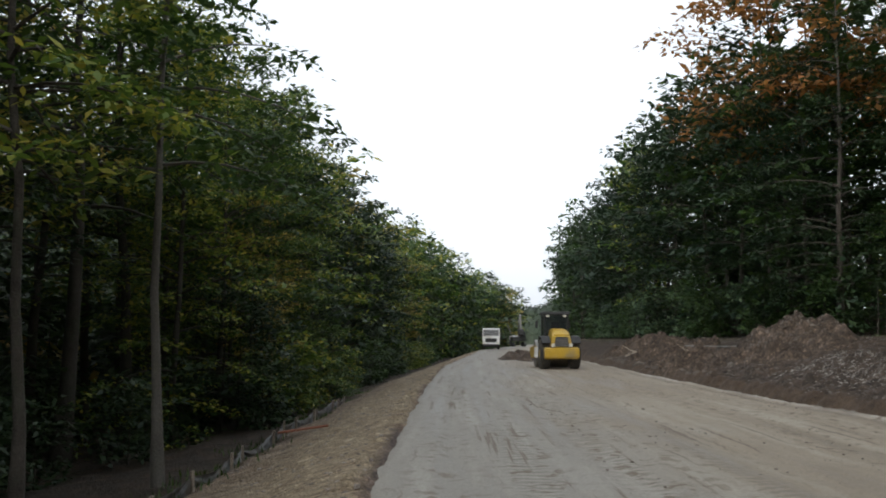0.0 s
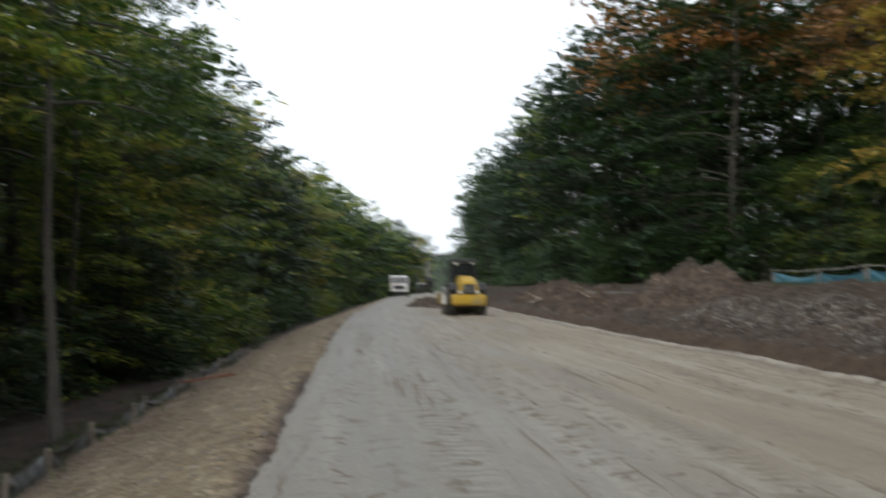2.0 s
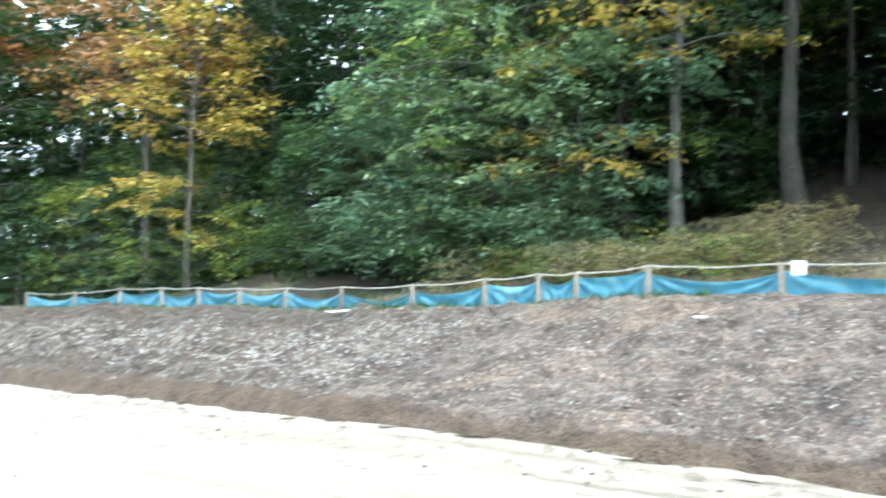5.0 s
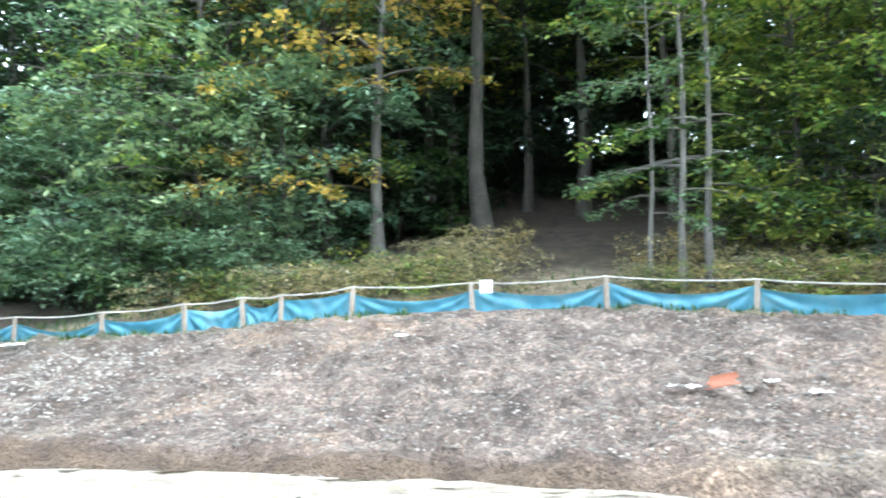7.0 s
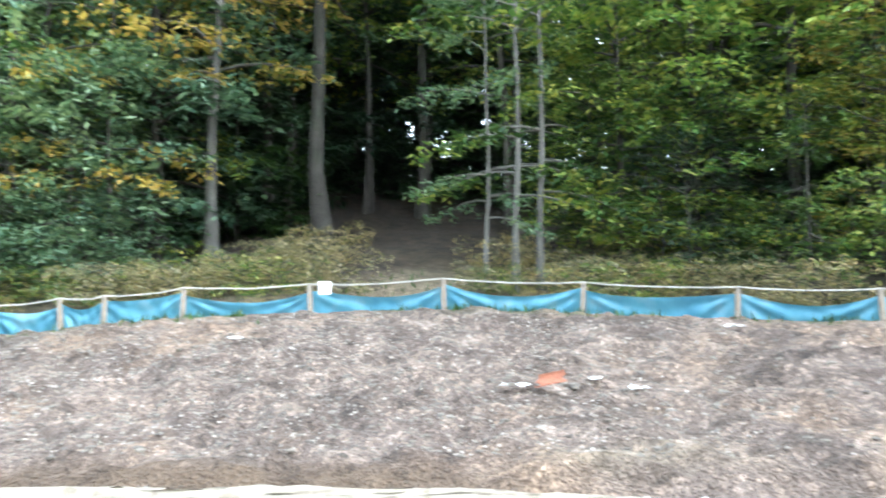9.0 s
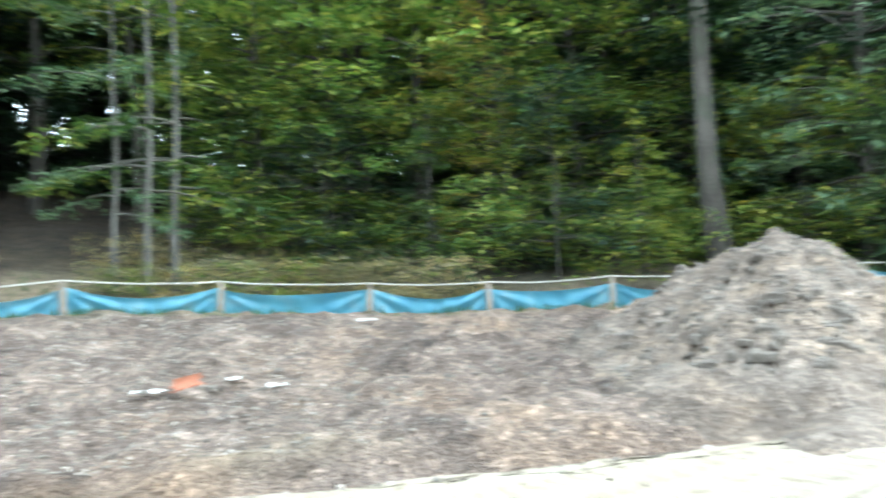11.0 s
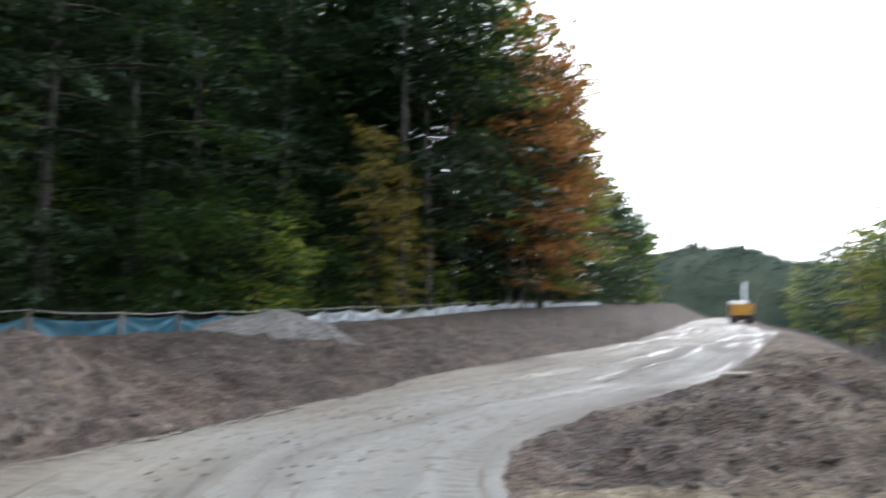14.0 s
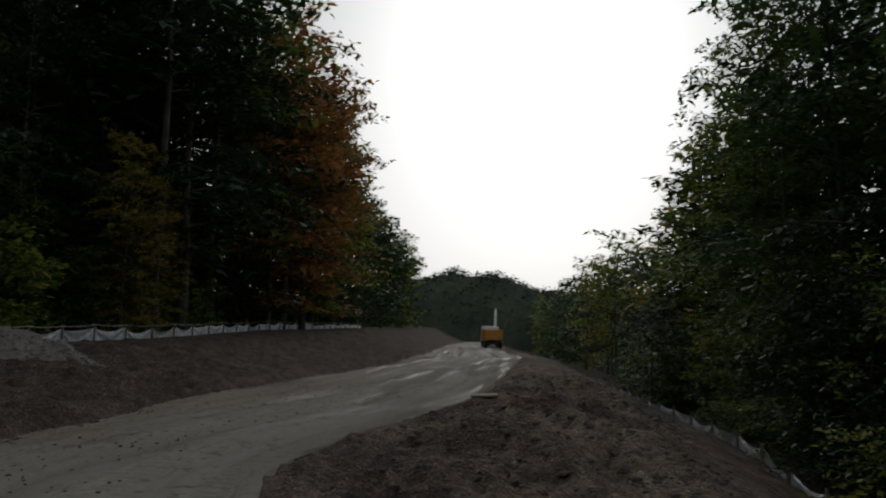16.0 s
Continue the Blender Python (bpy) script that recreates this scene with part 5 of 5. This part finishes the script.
def grass_strip(name, k, fn, y0, y1, lo, hi, label, seed):
    """Blades of grass in one mesh, each a slim bent leaf."""
    gg = np.random.default_rng(seed)
    y = gg.uniform(y0, y1, k)
    x = fn(y, gg.normal(0, 1, k))
    keep = lumps(x, y, 0.9, 2) > -0.35
    x, y = x[keep], y[keep]
    k = len(x)
    z, h, a = land(x, y) - 0.01, gg.uniform(lo, hi, k), gg.uniform(0, 6.283, k)
    w = 0.012 + 0.02 * gg.uniform(0, 1, k)
    dx, dy, bend = np.cos(a), np.sin(a), h * gg.uniform(0.2, 0.7, k)
    v = np.stack([np.stack([x - dy * w, y + dx * w, z], -1), np.stack([x + dy * w, y - dx * w, z], -1),
                  np.stack([x + dx * bend, y + dy * bend, z + h], -1)], 1).reshape(-1, 3)
    ob = link_mesh(name, quad_mesh(name, v, np.arange(3 * k).reshape(k, 3), False), LEAF["green"])
    return tagged(ob, label, "grass", kind="stuff")


grass_strip("grass", 6000, lambda y, u: FENCE(y) + 0.1 + 0.35 * u, -12, 32, 0.05, 0.2, "thin yellowing grass along the fence foot", 51)
grass_strip("grass", 1500, lambda y, u: FENCE(y) + 1.8 + 0.8 * u, -14, 30, 0.1, 0.26, "tufts of long grass on the slope behind the fence", 52)
grass_strip("grass", 1500, lambda y, u: WEST(y) - CREST(y) - 3.7 + 0.4 * u, 6, 40, 0.08, 0.2, "sparse grass at the foot of the road slope", 53)


# ---- machines ----
def wheel(root, x, y, r, w, rim=STEEL):
    tyre = part("tyre", lathe_x([(-w / 2, r * 0.55), (-w / 2, r * 0.9), (-w * 0.38, r), (w * 0.38, r), (w / 2, r * 0.9), (w / 2, r * 0.55)], x, y, r, 28), RUBBER, root)
    part("rim", lathe_x([(-w * 0.51, r * 0.2), (-w * 0.47, r * 0.56), (w * 0.47, r * 0.56), (w * 0.51, r * 0.2)], x, y, r, 20), rim, tyre)
    return tyre


def roller(m):
    root = thing("road_roller", m, "yellow single-drum road roller with a dark cab on the road", "roller")
    part("drum", lathe_x([(-1.05, 0.1), (-1.05, 0.72), (-1.02, 0.75), (1.02, 0.75), (1.05, 0.72), (1.05, 0.1)], 0, 2.1, 0.75, 40), STEEL, root)
    for sx in (-1, 1):
        part("drum_frame", prism([(0.85, 0.75), (0.85, 1.15), (3.0, 1.1), (3.05, 0.6), (2.6, 0.5), (1.4, 0.5)], sx * 1.08, sx * 1.22, 0.02), YELLOW, root)
    part("front_beam", box(-1.22, 1.22, 2.95, 3.12, 0.55, 1.05, 0.03), YELLOW, root)
    part("middle_beam", box(-1.22, 1.22, 0.8, 1.05, 0.55, 1.12, 0.03), CAB_WHITE, root)
    for sx in (-1, 1):
        wheel(root, sx * 0.86, -1.05, 0.78, 0.56, YELLOW)
    part("chassis", box(-0.52, 0.52, -1.9, 1.0, 0.55, 1.1, 0.03), BLACK, root)
    bumper = part("counterweight", prism([(-2.25, 0.62), (-2.28, 1.0), (-2.1, 1.12), (-1.6, 1.12), (-1.6, 0.62), (-1.95, 0.5)], -0.98, 0.98, 0.05), YELLOW, root)
    bm = prism([(-2.1, 1.12), (-2.05, 1.75), (-1.6, 2.0), (-0.1, 2.12), (-0.1, 1.12)], -0.6, 0.6, 0.09)
    for v in bm.verts:
        v.co.x *= 1 - 0.32 * max(0.0, v.co.z - 1.2)
    hood = part("engine_hood", bm, YELLOW, root)
    part("grille", box(-0.42, 0.42, -2.14, -2.07, 1.16, 1.66, 0.015, (0.8, 1)), BLACK, hood)
    for k in range(5):
        part("louvre", box(-0.34, 0.34, -2.155, -2.13, 1.2 + 0.085 * k, 1.23 + 0.085 * k, 0.004), STEEL, hood)
    for sx in (-1, 1):
        part("tail_lamp", box(sx * 0.5 - 0.1, sx * 0.5 + 0.1, -2.2, -2.1, 1.14, 1.32, 0.02), LAMP, hood, "pale round rear lamp")
        part("mudguard", prism([(-1.95, 1.35), (-1.6, 1.68), (-0.6, 1.72), (-0.15, 1.4), (-0.2, 1.34), (-0.65, 1.62), (-1.55, 1.6), (-1.88, 1.3)], sx * 0.6, sx * 1.12, 0.01), BLACK, root)
    cab = part("cab", box(-0.72, 0.72, -0.08, 1.35, 1.1, 1.75, 0.04), BLACK, root, "black lower cab")
    for sx in (-1, 1):
        for y in (-0.02, 1.3):
            part("cab_post", box(sx * 0.7 - 0.04, sx * 0.7 + 0.04, y - 0.04, y + 0.04, 1.7, 2.86, 0.01), BLACK, cab)
        part("side_window", box(sx * 0.7 - 0.008, sx * 0.7 + 0.008, 0.03, 1.25, 1.76, 2.82, 0.0), GLASS, cab)
        part("mirror", box(sx * 1.0 - 0.08, sx * 1.0 + 0.08, 1.3, 1.36, 2.15, 2.55, 0.02), BLACK, cab)
        part("mirror_arm", tube([(sx * 0.72, 1.3, 2.5), (sx * 1.0, 1.33, 2.5)], 0.015, 5), BLACK, cab)
        part("work_lamp", box(sx * 0.5 - 0.09, sx * 0.5 + 0.09, -0.2, -0.08, 2.72, 2.84, 0.02), LAMP, cab)
    part("rear_window", box(-0.65, 0.65, -0.03, -0.015, 1.76, 2.82, 0.0), GLASS, cab)
    part("windscreen", box(-0.65, 0.65, 1.3, 1.315, 1.76, 2.82, 0.0), GLASS, cab)
    part("seat", box(-0.25, 0.25, 0.3, 0.45, 1.7, 2.45, 0.05), BLACK, cab)
    part("cab_roof", box(-0.86, 0.86, -0.2, 1.5, 2.86, 3.02, 0.05, (0.94, 0.94)), BLACK, cab)
    return root


def tipper(m, name, label, cab_mat, body_mat):
    root = thing(name, m, label, "truck")
    part("chassis", box(-0.45, 0.45, -4.2, 3.2, 0.75, 1.05, 0.02), BLACK, root)
    for y in (2.3, -1.9, -3.2):
        for sx in (-1, 1):
            wheel(root, sx * 1.05, y, 0.52, 0.34)
    cab = part("cab", prism([(1.6, 0.95), (1.6, 2.95), (1.85, 3.05), (3.3, 2.95), (3.55, 1.9), (3.6, 0.7), (2.95, 0.7)], -1.22, 1.22, 0.06), cab_mat, root)
    part("windscreen", prism([(3.565, 1.95), (3.36, 2.8), (3.37, 2.82), (3.585, 1.96)], -1.08, 1.08, 0.0), GLASS, cab)
    for sx in (-1, 1):
        part("door_window", box(sx * 1.225 - 0.008, sx * 1.225 + 0.008, 2.2, 3.2, 1.95, 2.7, 0.0), GLASS, cab)
        part("headlamp", box(sx * 0.92 - 0.18, sx * 0.92 + 0.18, 3.58, 3.64, 0.8, 0.98, 0.02), LAMP, cab)
        part("mirror", box(sx * 1.42 - 0.07, sx * 1.42 + 0.07, 3.3, 3.4, 1.9, 2.6, 0.02), BLACK, cab)
        part("tail_lamp", box(sx * 0.95 - 0.14, sx * 0.95 + 0.14, -4.34, -4.28, 0.85, 1.0, 0.02), RED_LAMP, root)
    part("grille", box(-0.8, 0.8, 3.58, 3.63, 1.05, 1.6, 0.02), BLACK, cab)
    part("bumper", box(-1.22, 1.22, 3.5, 3.75, 0.42, 0.78, 0.05), BLACK, cab)
    bed = part("tipping_body", prism([(-4.4, 1.15), (-4.55, 2.6), (1.2, 2.6), (1.45, 1.7), (1.3, 1.15)], -1.24, 1.24, 0.04), body_mat, root)
    part("tailgate", box(-1.2, 1.2, -4.62, -4.5, 1.2, 2.55, 0.03), body_mat, bed)
    for k in range(6):
        for sx in (-1, 1):
            part("rib", box(sx * 1.27 - 0.04, sx * 1.27 + 0.04, -3.9 + k * 0.95, -3.78 + k * 0.95, 1.2, 2.55, 0.01), body_mat, bed)
    part("rear_beam", box(-1.15, 1.15, -4.3, -4.15, 0.55, 0.75, 0.02), BLACK, root)
    return root


def excavator(m, boom_mat, body_mat, label):
    root = thing("excavator", m, label, "excavator")
    for sx in (-1, 1):
        part("track", prism([(-1.9, 0.35), (-1.7, 0.02), (1.7, 0.02), (1.95, 0.35), (1.75, 0.85), (-1.75, 0.85)], sx * 0.85, sx * 1.35, 0.08), BLACK, root)
    part("turntable", lathe_x([(-0.1, 0.7), (0.1, 0.7)], 0, 0, 0.95, 24), BLACK, root)
    part("engine_body", box(-1.3, 1.3, -2.3, 1.2, 1.05, 1.9, 0.08), body_mat, root)
    part("counterweight", prism([(-2.8, 1.1), (-2.85, 1.9), (-2.5, 2.15), (-1.9, 2.15), (-1.9, 1.1)], -1.32, 1.32, 0.1), CAB_WHITE, root)
    cab = part("cab", prism([(-0.3, 1.1), (-0.3, 2.9), (0.9, 2.9), (1.4, 2.2), (1.45, 1.1)], -1.3, -0.35, 0.05), body_mat, root)
    part("windscreen", prism([(0.93, 2.85), (1.42, 2.2), (1.44, 2.2), (0.96, 2.86)], -1.2, -0.45, 0.0), GLASS, cab)
    part("side_window", box(-1.312, -1.302, -0.15, 0.9, 1.9, 2.8, 0.0), GLASS, cab)
    part("boom", prism([(0.9, 1.5), (0.6, 1.9), (2.1, 5.1), (3.0, 6.1), (3.3, 5.8), (2.6, 4.9)], -0.2, 0.2, 0.04), boom_mat, root)
    part("stick", prism([(2.9, 6.3), (3.35, 6.1), (3.7, 3.3), (3.4, 3.2)], -0.15, 0.15, 0.03), boom_mat, root)
    part("bucket", prism([(3.2, 3.4), (4.0, 3.2), (4.2, 2.4), (3.6, 2.1), (3.1, 2.6)], -0.5, 0.5, 0.04), BLACK, root)
    part("cylinder", tube([(1.1, 0, 1.7), (2.1, 0, 4.4)], 0.08, 8), STEEL, root)
    return root


def on_road(deg, d, turn, up=0.0):
    x, y = polar(deg, d)
    return pose(x, y, land1(x, y) + 0.02 + up, -2.0 * math.cos(radians(turn)), 0, turn)


roller(on_road(8.05, 43.5, -0.5)).scale = (0.9, 1, 1)
tipper(on_road(3.45, 118, 176), "tipper_truck", "white-cabbed tipper truck standing on the far road", CAB_WHITE, STEEL)
excavator(on_road(5.35, 158, 183), STEEL, BLACK, "dark tracked excavator with raised boom and white counterweight")
tipper(on_road(197.0, 116, 168), "dump_truck", "orange-bodied dump truck seen from behind on the far road", CAB_WHITE, ORANGE)
excavator(on_road(197.25, 132, 160), CAB_WHITE, YELLOW, "tracked excavator with a pale raised boom behind the truck")


# ---- loose things ----
def lying(name, deg, d, bm, mat, label, category, turn=0.0, tilt=(0, 0), up=0.02):
    x, y = polar(deg, d)
    ob = part(name, bm, mat)
    ob.matrix_world = pose(x, y, land1(x, y) + up, tilt[0], tilt[1], turn)
    return tagged(ob, label, category)


def crumpled(w, h, seed, n=12):
    g2 = np.random.default_rng(seed)
    X, Y = np.meshgrid(np.linspace(-w / 2, w / 2, n), np.linspace(-h / 2, h / 2, n))
    Z = 0.02 * lumps(X * 6 / w, Y * 6 / h, 1.0, seed) + g2.normal(0, 0.004, X.shape) + 0.06
    bm = bmesh.new()
    vs = [[bm.verts.new((X[i, j] + 0.1 * w * math.sin(3 * Y[i, j] / h + seed), Y[i, j], Z[i, j])) for j in range(n)] for i in range(n)]
    for i in range(n - 1):
        for j in range(n - 1):
            bm.faces.new((vs[i][j], vs[i][j + 1], vs[i + 1][j + 1], vs[i + 1][j]))
    return bm


def shard(length, r, n=9):
    """A broken trough of pipe wall with ragged ends and real thickness."""
    g2 = random.Random(4)
    bm = bmesh.new()
    rows = []
    for k in range(n):
        a = math.pi * (1.15 + 0.6 * k / (n - 1))
        x0, x1 = -length / 2 + g2.uniform(-0.03, 0.05), length / 2 + g2.uniform(-0.06, 0.03)
        rows.append([bm.verts.new((x, q * math.cos(a), q * math.sin(a) + r)) for q in (r, r - 0.014) for x in (x0, x1)])
    for a, c in zip(rows, rows[1:]):
        for i, j in ((0, 1), (1, 3), (3, 2), (2, 0)):
            bm.faces.new((a[i], a[j], c[j], c[i]))
    for e_ in (rows[0], rows[-1]):
        bm.faces.new((e_[0], e_[1], e_[3], e_[2]))
    bmesh.ops.recalc_face_normals(bm, faces=bm.faces[:])
    return bm


lying("plank", -9.8, 21.3, box(-0.65, 0.65, -0.09, 0.09, 0, 0.04, 0.008), PLANK, "bright orange wooden plank at the slope foot", "plank", 10, (0, -7), 0.12)
lying("pipe_shard", 96.6, 10.0, shard(0.36, 0.13), PLANK, "orange-brown broken piece of pipe on the soil bank", "shard", 82, (-30, 12), 0.12)
for deg, d, w, h, sd in ((94.0, 10.0, 0.36, 0.12, 1), (99.6, 10.6, 0.16, 0.16, 2), (102.6, 9.9, 0.22, 0.08, 3), (49.3, 19.0, 0.6, 0.16, 4), (41.5, 21.5, 0.7, 0.14, 7), (74.5, 13.0, 0.18, 0.12, 5), (109.0, 13.3, 0.25, 0.12, 6)):
    lying("sheet_scrap", deg, d, crumpled(w, h, sd), WHITE, "crumpled white scrap of sheeting on the bank", "scrap", -deg)
for deg, d, l_, turn in ((13.9, 50.0, 2.6, 30), (14.2, 50.4, 1.9, 75), (14.5, 49.6, 1.6, 10), (13.4, 50.8, 1.5, 140), (13.2, 56.0, 1.8, 50), (17.2, 41.0, 1.4, 160)):
    lying("branch", deg, d, tube([(-l_ / 2, 0, 0.02), (-l_ / 6, 0.1, 0.22), (l_ / 5, -0.08, 0.3), (l_ / 2, 0.05, 0.6)], [0.05, 0.045, 0.035, 0.015], 7), DEADWOOD, "pale broken branch on the soil bank", "branch", turn)
lying("sheet_scrap", 18.6, 40.5, crumpled(3.2, 0.7, 9, 20), GREY_CLOTH, "muddy grey length of sheeting lying on the bank", "scrap", -10, up=0.15)
x, y = polar(80.6, 15.75)
sign = part("notice", box(-0.008, 0.008, -0.125, 0.125, -0.13, 0.13, 0.004), WHITE)
sign.matrix_world = pose(x, y, land1(x, y) + 0.50, 0, 4, 6)
tagged(sign, "small blank white notice fixed to the fence", "notice")
lying("board", 196.6, 19.5, box(-0.6, 0.6, -0.3, 0.3, 0, 0.04, 0.01), DEADWOOD, "pale flat board lying on the muddy ground", "board", 70, (1.9, 0), 0.04)
